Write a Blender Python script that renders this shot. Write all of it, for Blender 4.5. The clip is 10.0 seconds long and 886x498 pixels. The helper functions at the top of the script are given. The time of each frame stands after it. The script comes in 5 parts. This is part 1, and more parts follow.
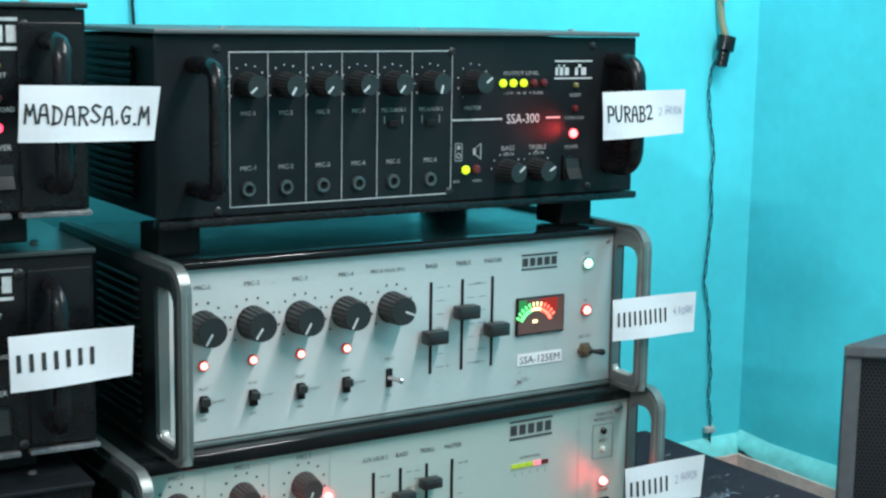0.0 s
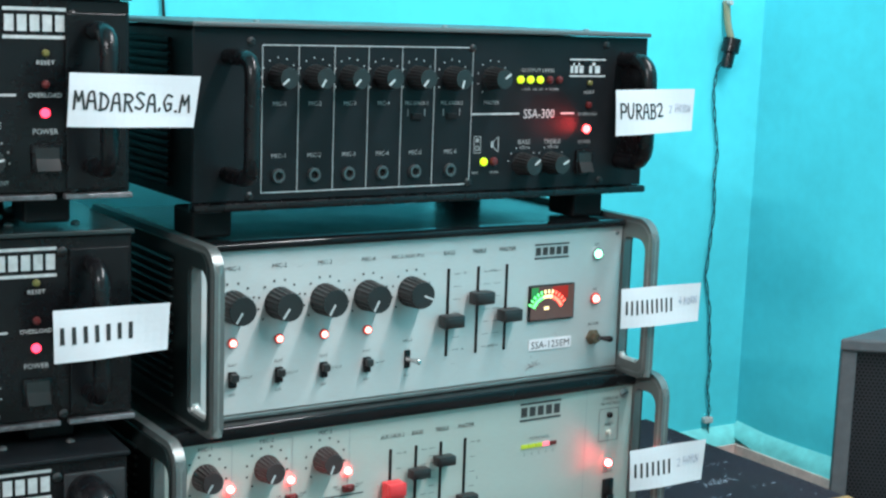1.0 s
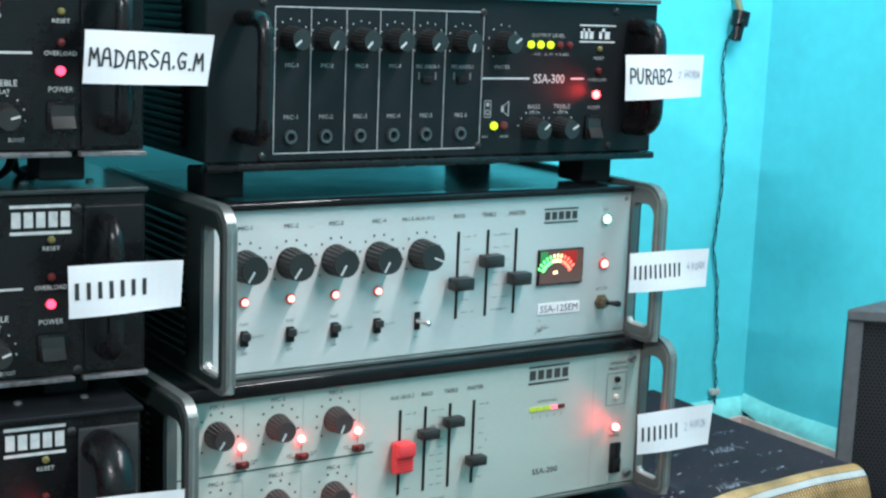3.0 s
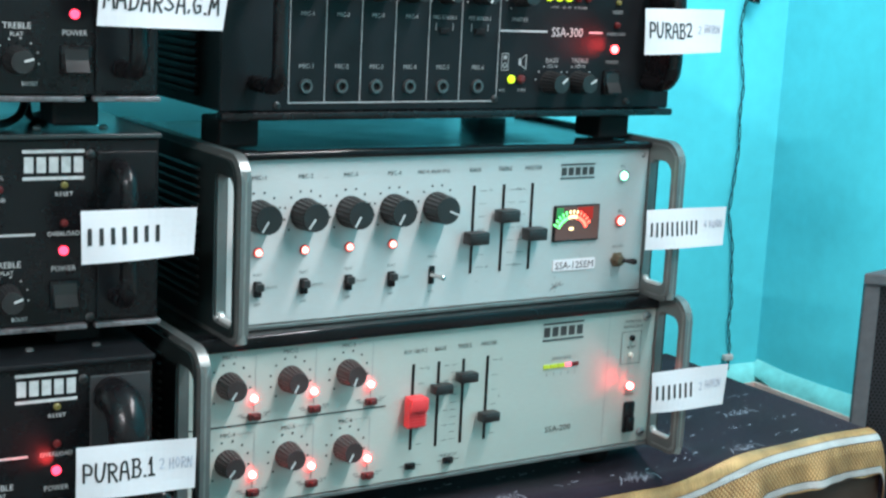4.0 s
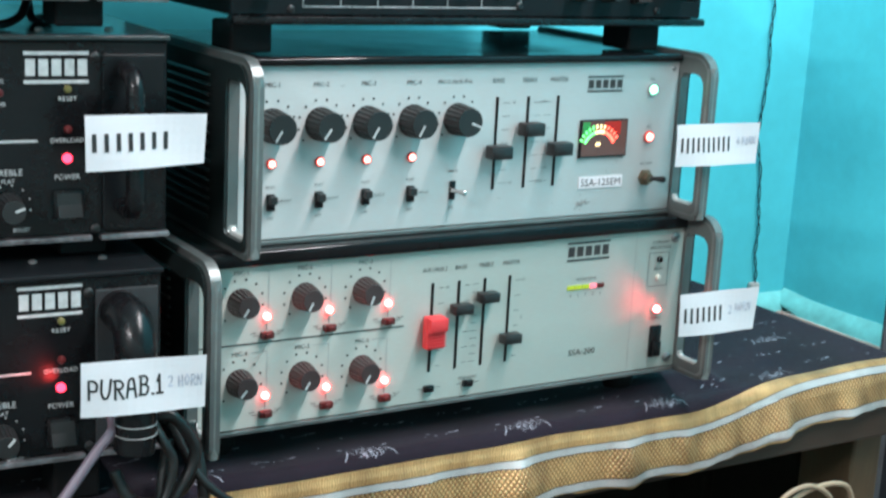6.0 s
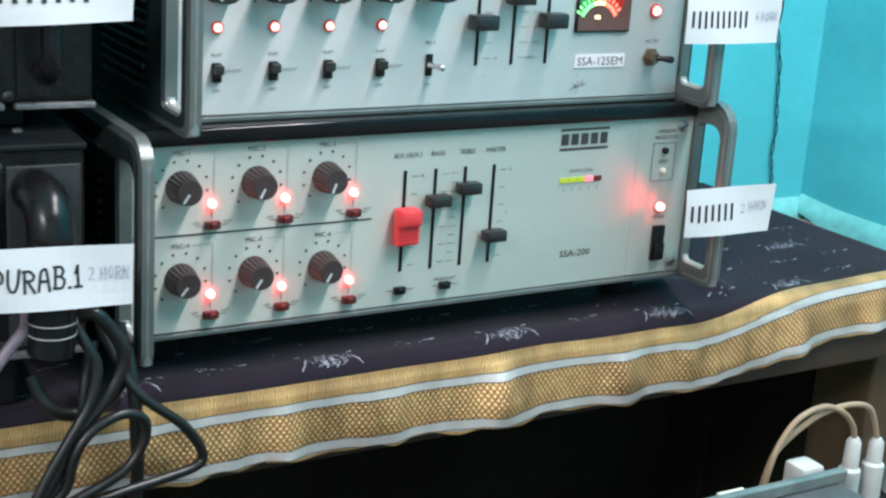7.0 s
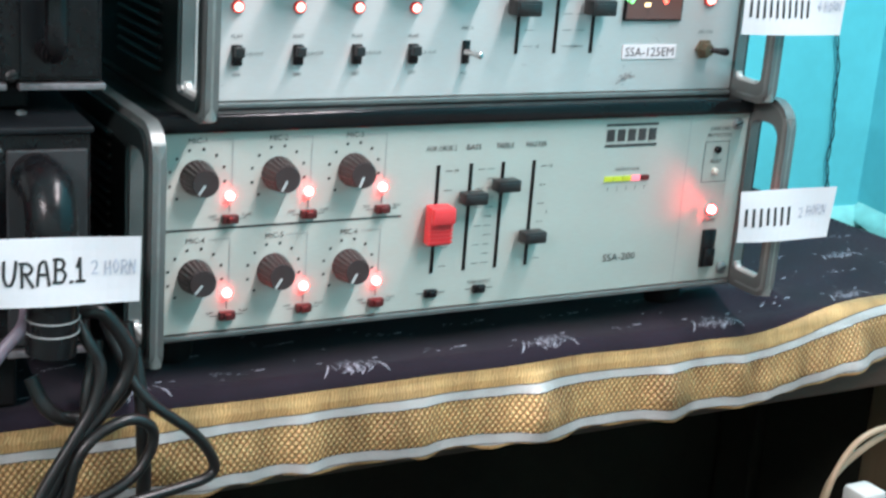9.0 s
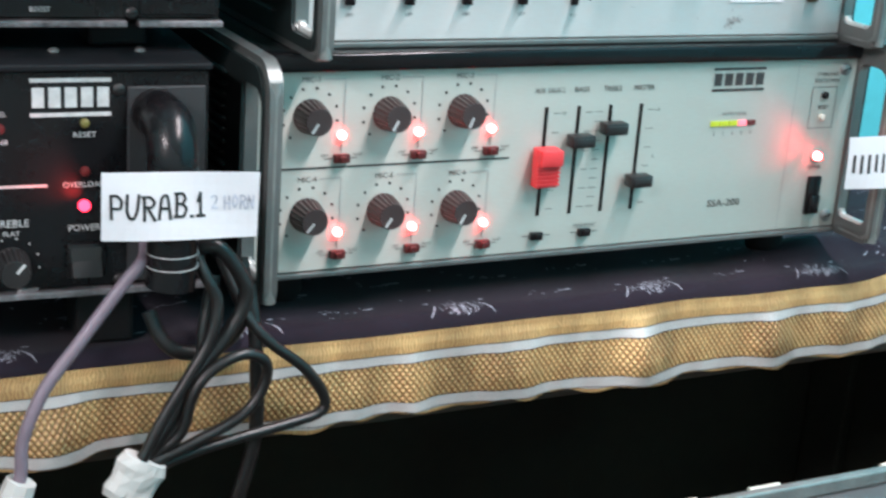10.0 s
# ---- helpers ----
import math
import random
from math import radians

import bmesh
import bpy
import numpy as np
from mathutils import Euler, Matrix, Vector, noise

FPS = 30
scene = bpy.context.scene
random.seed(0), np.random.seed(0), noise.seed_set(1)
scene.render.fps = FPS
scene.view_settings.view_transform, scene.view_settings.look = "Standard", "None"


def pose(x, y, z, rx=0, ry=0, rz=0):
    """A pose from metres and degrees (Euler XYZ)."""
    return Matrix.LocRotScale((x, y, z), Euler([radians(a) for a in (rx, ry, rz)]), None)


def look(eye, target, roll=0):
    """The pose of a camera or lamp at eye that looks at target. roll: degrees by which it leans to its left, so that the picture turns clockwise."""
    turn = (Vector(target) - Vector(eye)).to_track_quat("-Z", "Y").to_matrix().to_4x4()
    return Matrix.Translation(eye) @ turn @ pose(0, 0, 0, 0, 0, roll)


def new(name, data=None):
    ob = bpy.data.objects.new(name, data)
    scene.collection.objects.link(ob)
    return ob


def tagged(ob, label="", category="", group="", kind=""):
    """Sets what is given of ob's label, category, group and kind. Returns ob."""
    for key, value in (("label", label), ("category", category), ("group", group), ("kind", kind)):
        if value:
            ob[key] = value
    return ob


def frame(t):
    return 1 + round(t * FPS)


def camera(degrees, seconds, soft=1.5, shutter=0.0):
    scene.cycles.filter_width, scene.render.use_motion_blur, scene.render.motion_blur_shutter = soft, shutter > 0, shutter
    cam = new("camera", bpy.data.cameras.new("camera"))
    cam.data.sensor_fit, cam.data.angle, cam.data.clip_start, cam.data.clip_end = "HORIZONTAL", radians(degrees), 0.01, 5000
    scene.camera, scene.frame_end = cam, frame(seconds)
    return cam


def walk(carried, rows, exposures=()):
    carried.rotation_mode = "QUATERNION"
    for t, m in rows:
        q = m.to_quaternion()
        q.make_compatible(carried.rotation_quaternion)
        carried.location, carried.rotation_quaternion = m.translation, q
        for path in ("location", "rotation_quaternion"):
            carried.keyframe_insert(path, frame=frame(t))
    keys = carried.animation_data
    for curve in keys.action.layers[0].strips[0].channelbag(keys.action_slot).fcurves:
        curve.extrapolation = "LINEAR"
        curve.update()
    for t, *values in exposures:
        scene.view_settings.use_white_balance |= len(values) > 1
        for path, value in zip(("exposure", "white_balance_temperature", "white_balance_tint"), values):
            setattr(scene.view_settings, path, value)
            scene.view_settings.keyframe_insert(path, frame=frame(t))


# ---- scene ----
cam = camera(34.0, 10.0, soft=2.4, shutter=0.5)
PATH = [
    (0, (-0.512, -0.889, 1.201), (0.553, 0.773, 0.882), 0.9),
    (0.5, (-0.542, -0.917, 1.207), (0.526, 0.743, 0.884), 1.5),
    (1, (-0.554, -0.922, 1.202), (0.517, 0.736, 0.878), 2.0),
    (1.5, (-0.561, -0.927, 1.197), (0.51, 0.73, 0.869), 2.0),
    (2, (-0.565, -0.932, 1.194), (0.506, 0.724, 0.859), 1.9),
    (3.5, (-0.561, -0.93, 1.177), (0.494, 0.732, 0.823), 2.5),
    (4, (-0.561, -0.924, 1.167), (0.487, 0.738, 0.79), 2.8),
    (4.5, (-0.559, -0.92, 1.16), (0.478, 0.742, 0.761), 3.0),
    (5, (-0.553, -0.919, 1.157), (0.479, 0.744, 0.746), 2.8),
    (5.2, (-0.554, -0.919, 1.154), (0.48, 0.743, 0.742), 2.8),
    (6.3, (-0.522, -0.861, 1.127), (0.492, 0.788, 0.625), 3.3),
    (6.5, (-0.502, -0.841, 1.114), (0.505, 0.803, 0.58), 3.5),
    (7, (-0.456, -0.799, 1.092), (0.544, 0.836, 0.518), 3.9),
    (7.5, (-0.421, -0.767, 1.081), (0.572, 0.877, 0.52), 4.2),
    (8, (-0.413, -0.755, 1.077), (0.571, 0.896, 0.526), 4.4),
    (8.2, (-0.413, -0.753, 1.073), (0.565, 0.904, 0.529), 4.4),
    (8.5, (-0.416, -0.752, 1.075), (0.553, 0.91, 0.525), 4.3),
    (9, (-0.42, -0.751, 1.069), (0.529, 0.916, 0.503), 4.4),
    (9.5, (-0.432, -0.749, 1.056), (0.472, 0.924, 0.437), 4.4),
    (9.7, (-0.436, -0.75, 1.059), (0.447, 0.926, 0.418), 4.4),
    (10, (-0.445, -0.745, 1.056), (0.421, 0.947, 0.434), 4.2),
]
walk(cam, [(t, look(e, a, r)) for t, e, a, r in PATH], [(0, -0.22, 6600, 18), (2, -0.07, 6600, 21), (5, -0.02, 6700, 22), (8, 0.07, 6850, 27), (10, 0.18, 7000, 32)])

# ---------------------------------------------------------------- light
world = bpy.data.worlds.new("world")
scene.world = world
world.use_nodes = True
world.node_tree.nodes["Background"].inputs[0].default_value = (0.6, 0.8, 0.85, 1)
world.node_tree.nodes["Background"].inputs[1].default_value = 0.02


def area_lamp(name, eye, target, power, sx, sy, color):
    d = bpy.data.lights.new(name, "AREA")
    d.shape, d.size, d.size_y, d.energy, d.color = "RECTANGLE", sx, sy, power, color
    ob = new(name, d)
    ob.matrix_world = look(eye, target)
    return ob


TUBE = (0.35, -0.72, 2.20)
area_lamp("tube_lamp", TUBE, (0.10, -0.68, 1.20), 35, 1.15, 0.035, (0.95, 1.0, 1.0))
# unseen fill lamp, added to brighten the side wall and the panels
FILL_TUBE = (-2.245, -1.25, 2.25)
area_lamp("tube_lamp", FILL_TUBE, (0.3, -0.2, 0.9), 62, 1.15, 0.035, (0.95, 1.0, 1.0))



def led_patch_spot(eye, target, power):
    """A spot lamp added before a lit power LED, to lay the red patch beside it on the panel."""
    d = bpy.data.lights.new("led_patch_spot", "SPOT")
    d.energy, d.color, d.spot_size, d.spot_blend, d.shadow_soft_size = power, (1.0, 0.05, 0.05), radians(78), 1.0, 0.004
    new("led_patch_spot", d).matrix_world = look(eye, target)


led_patch_spot((0.2125, -0.022, 0.8295), (0.180, 0.0, 0.8400), 0.036)
led_patch_spot((0.1875, 0.000, 1.1120), (0.158, 0.018, 1.1210), 0.14)
led_patch_spot((-0.2860, -0.040, 0.8315), (-0.306, -0.019, 0.8480), 0.12)

# ---------------------------------------------------------------- materials


def mat(name, col, rough=0.5, metal=0.0, var=0.12, scale=30.0, bump=0.0, bscale=300.0, coat=0.0, stretch=(1, 1, 1), rvar=0.1, spec=0.5):
    m = bpy.data.materials.new(name)
    m.use_nodes = True
    nt = m.node_tree
    b = nt.nodes["Principled BSDF"]
    b.inputs["Metallic"].default_value = metal
    b.inputs["Coat Weight"].default_value = coat
    b.inputs["Specular IOR Level"].default_value = spec
    tc = nt.nodes.new("ShaderNodeTexCoord")
    mp = nt.nodes.new("ShaderNodeMapping")
    mp.inputs["Scale"].default_value = stretch
    nt.links.new(tc.outputs["Object"], mp.inputs["Vector"])
    n1 = nt.nodes.new("ShaderNodeTexNoise")
    n1.inputs["Scale"].default_value, n1.inputs["Detail"].default_value = scale, 5
    n2 = nt.nodes.new("ShaderNodeTexNoise")
    n2.inputs["Scale"].default_value, n2.inputs["Detail"].default_value = bscale, 3
    nt.links.new(mp.outputs[0], n1.inputs["Vector"])
    nt.links.new(mp.outputs[0], n2.inputs["Vector"])
    mx = nt.nodes.new("ShaderNodeMix")
    mx.data_type = "RGBA"
    mx.inputs["A"].default_value = (*[c * (1 - var) for c in col], 1)
    mx.inputs["B"].default_value = (*[min(1, c * (1 + var)) for c in col], 1)
    av = nt.nodes.new("ShaderNodeMath")
    av.operation = "ADD"
    hf = nt.nodes.new("ShaderNodeMath")
    hf.operation = "MULTIPLY"
    hf.inputs[1].default_value = 0.35
    nt.links.new(n2.outputs[0], hf.inputs[0])
    nt.links.new(n1.outputs[0], av.inputs[0])
    nt.links.new(hf.outputs[0], av.inputs[1])
    mr0 = nt.nodes.new("ShaderNodeMapRange")
    mr0.inputs[1].default_value, mr0.inputs[2].default_value = 0.4, 0.95
    nt.links.new(av.outputs[0], mr0.inputs[0])
    nt.links.new(mr0.outputs[0], mx.inputs["Factor"])
    nt.links.new(mx.outputs["Result"], b.inputs["Base Color"])
    mr = nt.nodes.new("ShaderNodeMapRange")
    mr.inputs[3].default_value, mr.inputs[4].default_value = max(0.03, rough - rvar), min(1, rough + rvar)
    nt.links.new(n1.outputs[0], mr.inputs[0])
    nt.links.new(mr.outputs[0], b.inputs["Roughness"])
    if bump:
        bp = nt.nodes.new("ShaderNodeBump")
        bp.inputs["Strength"].default_value, bp.inputs["Distance"].default_value = bump, 0.001
        nt.links.new(n2.outputs[0], bp.inputs["Height"])
        nt.links.new(bp.outputs[0], b.inputs["Normal"])
    return m


def brushed(m, amount):
    """Horizontal grain: highlights spread upright."""
    nt = m.node_tree
    b = nt.nodes["Principled BSDF"]
    b.inputs["Anisotropic"].default_value = amount
    b.inputs["Anisotropic Rotation"].default_value = 0.25
    tg = nt.nodes.new("ShaderNodeTangent")
    tg.direction_type, tg.axis = "RADIAL", "Z"
    nt.links.new(tg.outputs[0], b.inputs["Tangent"])
    return m


def glow(name, col, strength):
    m = bpy.data.materials.new(name)
    m.use_nodes = True
    b = m.node_tree.nodes["Principled BSDF"]
    b.inputs["Base Color"].default_value = (*[0.4 * c for c in col], 1)
    b.inputs["Emission Color"].default_value = (*col, 1)
    b.inputs["Emission Strength"].default_value = strength
    b.inputs["Roughness"].default_value = 0.25
    return m


def weave(name, c0, c1, kind, metal, rough):
    """Woven metallic braid over the cloth's own (x, down) metres."""
    m = bpy.data.materials.new(name)
    m.use_nodes = True
    nt = m.node_tree
    b = nt.nodes["Principled BSDF"]
    b.inputs["Metallic"].default_value = metal
    b.inputs["Roughness"].default_value = rough
    uv = nt.nodes.new("ShaderNodeTexCoord")
    waves = []
    for a in ((38, -38) if kind == "diamond" else (8,) if kind == "upright" else (62,)):
        mp = nt.nodes.new("ShaderNodeMapping")
        mp.inputs["Rotation"].default_value = (0, 0, radians(a))
        nt.links.new(uv.outputs["UV"], mp.inputs["Vector"])
        w = nt.nodes.new("ShaderNodeTexWave")
        w.inputs["Scale"].default_value = {"diamond": 98, "upright": 150, "rib": 230}[kind]
        w.inputs["Distortion"].default_value = 9.0 if kind == "upright" else 0.8
        w.inputs["Detail"].default_value = 2
        nt.links.new(mp.outputs[0], w.inputs["Vector"])
        waves.append(w.outputs["Fac"])
    if len(waves) == 2:
        mul = nt.nodes.new("ShaderNodeMath")
        mul.operation = "MULTIPLY"
        nt.links.new(waves[0], mul.inputs[0])
        nt.links.new(waves[1], mul.inputs[1])
        rt = nt.nodes.new("ShaderNodeMath")
        rt.operation = "POWER"
        rt.inputs[1].default_value = 0.5
        nt.links.new(mul.outputs[0], rt.inputs[0])
        pat = rt.outputs[0]
    else:
        pat = waves[0]
    nz = nt.nodes.new("ShaderNodeTexNoise")
    nz.inputs["Scale"].default_value, nz.inputs["Detail"].default_value = 45, 6
    nt.links.new(uv.outputs["UV"], nz.inputs["Vector"])
    ad = nt.nodes.new("ShaderNodeMath")
    ad.operation = "MULTIPLY_ADD"
    ad.inputs[1].default_value = 1.0
    ad.inputs[2].default_value = -0.5
    nt.links.new(nz.outputs[0], ad.inputs[0])
    sm = nt.nodes.new("ShaderNodeMath")
    sm.operation = "ADD"
    sm.use_clamp = True
    nt.links.new(pat, sm.inputs[0])
    nt.links.new(ad.outputs[0], sm.inputs[1])
    mx = nt.nodes.new("ShaderNodeMix")
    mx.data_type = "RGBA"
    mx.inputs["A"].default_value, mx.inputs["B"].default_value = (*c0, 1), (*c1, 1)
    nt.links.new(sm.outputs[0], mx.inputs["Factor"])
    # darker patches drawn out downwards: shade of the folds put into the colour
    sp = nt.nodes.new("ShaderNodeMapping")
    sp.inputs["Scale"].default_value = (1.0, 0.35, 1.0)
    nt.links.new(uv.outputs["UV"], sp.inputs["Vector"])
    st = nt.nodes.new("ShaderNodeTexNoise")
    st.inputs["Scale"].default_value, st.inputs["Detail"].default_value = 26, 4
    nt.links.new(sp.outputs[0], st.inputs["Vector"])
    tr = nt.nodes.new("ShaderNodeMapRange")
    tr.inputs[1].default_value, tr.inputs[2].default_value = 0.38, 0.60
    tr.inputs[3].default_value, tr.inputs[4].default_value = (0.80 if kind == "rib" else 0.58), 1.05
    nt.links.new(st.outputs[0], tr.inputs[0])
    ml = nt.nodes.new("ShaderNodeVectorMath")
    ml.operation = "SCALE"
    nt.links.new(mx.outputs["Result"], ml.inputs[0])
    nt.links.new(tr.outputs[0], ml.inputs["Scale"])
    nt.links.new(ml.outputs[0], b.inputs["Base Color"])
    bp = nt.nodes.new("ShaderNodeBump")
    bp.inputs["Strength"].default_value, bp.inputs["Distance"].default_value = (0.7 if kind == "diamond" else 0.3), (0.0012 if kind == "diamond" else 0.0006)
    nt.links.new(pat, bp.inputs["Height"])
    nt.links.new(bp.outputs[0], b.inputs["Normal"])
    return m


WALL = mat("cyan_distemper", (0.050, 0.69, 0.785), 0.75, var=0.13, scale=6, bump=0.35, bscale=55)
PLINTH = mat("worn_pale_cyan_plinth", (0.17, 0.70, 0.70), 0.8, var=0.28, scale=22, bump=0.5, bscale=90)
PLASTER = mat("bare_plaster", (0.66, 0.50, 0.45), 0.9, var=0.25, scale=30, bump=0.5, bscale=120)
CEIL = mat("white_ceiling", (0.75, 0.78, 0.76), 0.8, var=0.05, scale=4, bump=0.2, bscale=40)
FLOOR = mat("cement_floor", (0.10, 0.11, 0.10), 0.6, var=0.3, scale=6, bump=0.3, bscale=60)
SILVER = mat("satin_aluminium_panel", (0.53, 0.54, 0.53), 0.60, 0.62, var=0.09, scale=7, bump=0.06, bscale=900, stretch=(0.15, 1, 1.5), rvar=0.06)
SILVER2 = mat("greenish_aluminium_panel", (0.515, 0.525, 0.48), 0.62, 0.68, var=0.09, scale=7, bump=0.06, bscale=900, stretch=(0.15, 1, 1.5), rvar=0.06)
brushed(SILVER, 0.7)
brushed(SILVER2, 0.7)
CAST = mat("grey_cast_metal", (0.165, 0.18, 0.175), 0.38, 0.55, var=0.15, scale=40, bump=0.12, bscale=700)
BARE = mat("bare_metal_highlight", (0.62, 0.64, 0.62), 0.3, 0.4, var=0.15, scale=60)
RIM = mat("worn_bare_edge", (0.26, 0.28, 0.27), 0.36, 0.6, var=0.25, scale=60, bump=0.1, bscale=500)
GREENBLK = mat("dark_green_steel", (0.011, 0.019, 0.019), 0.50, 0.1, var=0.25, scale=25, bump=0.15, bscale=900)
BLACK = mat("black_enamel", (0.0080, 0.0098, 0.0115), 0.45, 0.0, var=0.3, scale=30, bump=0.08, bscale=900, spec=0.18)
TOPS = mat("glossy_dark_top", (0.016, 0.026, 0.027), 0.20, 0.0, var=0.3, scale=18, bump=0.05, bscale=500, rvar=0.08)
# black lid lightened to grey: the wall's reflection put into the base colour
SHEENLID = mat("sheen_grey_lid", (0.075, 0.085, 0.085), 0.45, 0.0, var=0.3, scale=12, bump=0.1, bscale=500)
GLOSS = mat("glossy_black_panel", (0.006, 0.007, 0.008), 0.22, 0.0, var=0.3, scale=20, rvar=0.06, spec=0.25)
SOFTBLK = mat("matt_black_plastic", (0.006, 0.006, 0.007), 0.27, 0.0, var=0.25, scale=60, bump=0.1, bscale=800, spec=0.32)
RUBBER = mat("black_rubber", (0.006, 0.006, 0.0065), 0.65, 0.0, var=0.3, scale=60, bump=0.2, bscale=500, spec=0.2)
BROWNKNOB = mat("brown_bakelite", (0.045, 0.030, 0.030), 0.38, 0.0, var=0.2, scale=50)
GREYKNOB = mat("charcoal_knob", (0.015, 0.0155, 0.016), 0.40, 0.0, var=0.2, scale=50)
CHROME = mat("nickel", (0.55, 0.56, 0.55), 0.25, 0.9, var=0.15, scale=120)
DARKNICKEL = mat("dark_nickel", (0.13, 0.13, 0.13), 0.35, 0.7, var=0.2, scale=120)
DULLSTEEL = mat("dull_steel", (0.30, 0.31, 0.31), 0.4, 0.8, var=0.2, scale=120)
INK = mat("black_ink", (0.02, 0.022, 0.022), 0.6, var=0.2)
PRINT = mat("worn_black_print", (0.032, 0.034, 0.034), 0.6, var=0.5, scale=120)
FAINT = mat("faint_ink", (0.42, 0.45, 0.53), 0.7, var=0.35, scale=300)
WHITEINK = mat("white_ink", (0.50, 0.52, 0.52), 0.6, var=0.2, scale=200)
GREYINK = mat("grey_ink", (0.30, 0.31, 0.31), 0.6, var=0.2, scale=200)
PAPER = mat("white_paper", (0.68, 0.675, 0.70), 0.8, var=0.03, scale=25, bump=0.1, bscale=300)
REDPL = mat("red_plastic", (0.75, 0.05, 0.055), 0.4, var=0.1, scale=50)
DARKRED = mat("dark_red_plastic", (0.09, 0.012, 0.012), 0.35, var=0.2, scale=50)
CREAM = mat("cream_plastic", (0.62, 0.60, 0.52), 0.5, var=0.1, scale=50)
BEIGE = mat("beige_cable", (0.33, 0.23, 0.15), 0.5, var=0.15, scale=60)
PURPLE = mat("mauve_grey_cable", (0.19, 0.15, 0.185), 0.42, var=0.15, scale=60)
CABLE = mat("black_cable", (0.009, 0.009, 0.009), 0.36, var=0.3, scale=60)
TAPE = mat("white_tape", (0.50, 0.51, 0.49), 0.55, var=0.12, scale=60, bump=0.4, bscale=150)
# strong light and dark patches: the lip's highlights put into its colour
GLINTLIP = mat("highlight_lip", (0.22, 0.21, 0.22), 0.32, 0.5, var=0.97, scale=26)
BRASS = mat("dark_brass", (0.16, 0.115, 0.075), 0.4, 0.7, var=0.3, scale=120)
RIMBLK = mat("polished_black_rim", (0.006, 0.007, 0.008), 0.12, 0.0, var=0.3, scale=20, rvar=0.04, spec=0.2)
HANDLEPL = mat("grey_black_panel", (0.024, 0.025, 0.027), 0.5, var=0.3, scale=40, bump=0.15, bscale=500)
CLOTH = mat("navy_black_cloth", (0.0145, 0.0100, 0.0175), 0.8, var=0.45, scale=14, bump=0.5, bscale=1400, spec=0.15)
CLOTH.node_tree.nodes["Principled BSDF"].inputs["Sheen Weight"].default_value = 0.06
MOTIF = mat("printed_white", (0.27, 0.28, 0.33), 0.8, var=0.5, scale=300)
WOOD = mat("dark_worn_wood", (0.045, 0.027, 0.018), 0.55, var=0.35, scale=12, bump=0.3, bscale=120, stretch=(0.3, 3, 3))
# near-black wood: the shade below the table put into its colour
SHADEWOOD = mat("shade_black_wood", (0.010, 0.011, 0.008), 0.8, var=0.4, scale=9, bump=0.3, bscale=90, spec=0.12)
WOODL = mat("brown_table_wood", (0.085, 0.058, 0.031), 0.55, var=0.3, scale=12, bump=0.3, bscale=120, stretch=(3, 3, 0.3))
GOLD = weave("gold_brocade", (0.30, 0.150, 0.060), (0.86, 0.52, 0.225), "diamond", 0.3, 0.42)
GOLDR = weave("ribbed_gold_brocade", (0.47, 0.255, 0.105), (0.74, 0.43, 0.18), "upright", 0.3, 0.42)
SILVERB = weave("silver_braid", (0.43, 0.41, 0.40), (0.66, 0.63, 0.61), "rib", 0.3, 0.45)
SPKGREY = mat("grey_carpet_cabinet", (0.085, 0.092, 0.10), 0.8, var=0.2, scale=80, bump=0.5, bscale=700)
GRILLE = mat("dark_grille", (0.02, 0.021, 0.026), 0.5, 0.3, var=0.2, scale=80)
MIXGREY = mat("grey_console_top", (0.085, 0.098, 0.102), 0.45, 0.1, var=0.15, scale=20)
LEDRED = glow("lit_red_led", (1.0, 0.055, 0.05), 38)
LEDREDB = glow("lit_red_lens", (1.0, 0.34, 0.28), 5.0)
LEDHOT = glow("bright_red_led", (1.0, 0.06, 0.06), 55)
LEDPINK = glow("lit_pink_led", (1.0, 0.04, 0.08), 6)
LEDPOW = glow("lit_power_led", (1.0, 0.07, 0.07), 14)
LEDGREEN = glow("lit_green_lens", (0.25, 0.95, 0.52), 6.0)
LEDYEL = glow("lit_yellow_green_led", (0.60, 0.95, 0.02), 1.5)
LEDBAR = glow("dim_yellow_green_bar", (0.42, 0.62, 0.04), 0.6)
LEDOFF = mat("unlit_red_led", (0.11, 0.014, 0.014), 0.3)
LEDDULL = mat("unlit_amber_led", (0.15, 0.135, 0.035), 0.3)
M_G = glow("meter_green", (0.10, 0.90, 0.22), 3.6)
M_Y = glow("meter_yellow", (1.0, 0.80, 0.40), 3.0)
M_R = glow("meter_red", (1.0, 0.10, 0.06), 6.5)
METER = glow("meter_face", (0.11, 0.060, 0.050), 0.75)
ZONE_G = glow("meter_green_zone", (0.03, 0.36, 0.09), 0.5)
ZONE_R = glow("meter_red_zone", (0.45, 0.030, 0.022), 0.6)
LEDROSE = glow("lit_rose_bar", (1.0, 0.22, 0.27), 1.5)

# ---------------------------------------------------------------- mesh helpers


def box(bm, x0, x1, y0, y1, z0, z1, bev=0.0, seg=2):
    r = bmesh.ops.create_cube(bm, size=1.0, matrix=Matrix.Translation(((x0 + x1) / 2, (y0 + y1) / 2, (z0 + z1) / 2)) @ Matrix.Diagonal((x1 - x0, y1 - y0, z1 - z0, 1)))
    if bev:
        es = list({e for v in r["verts"] for e in v.link_edges})
        bmesh.ops.bevel(bm, geom=es, offset=bev, segments=seg, affect="EDGES", profile=0.5)
    return bm


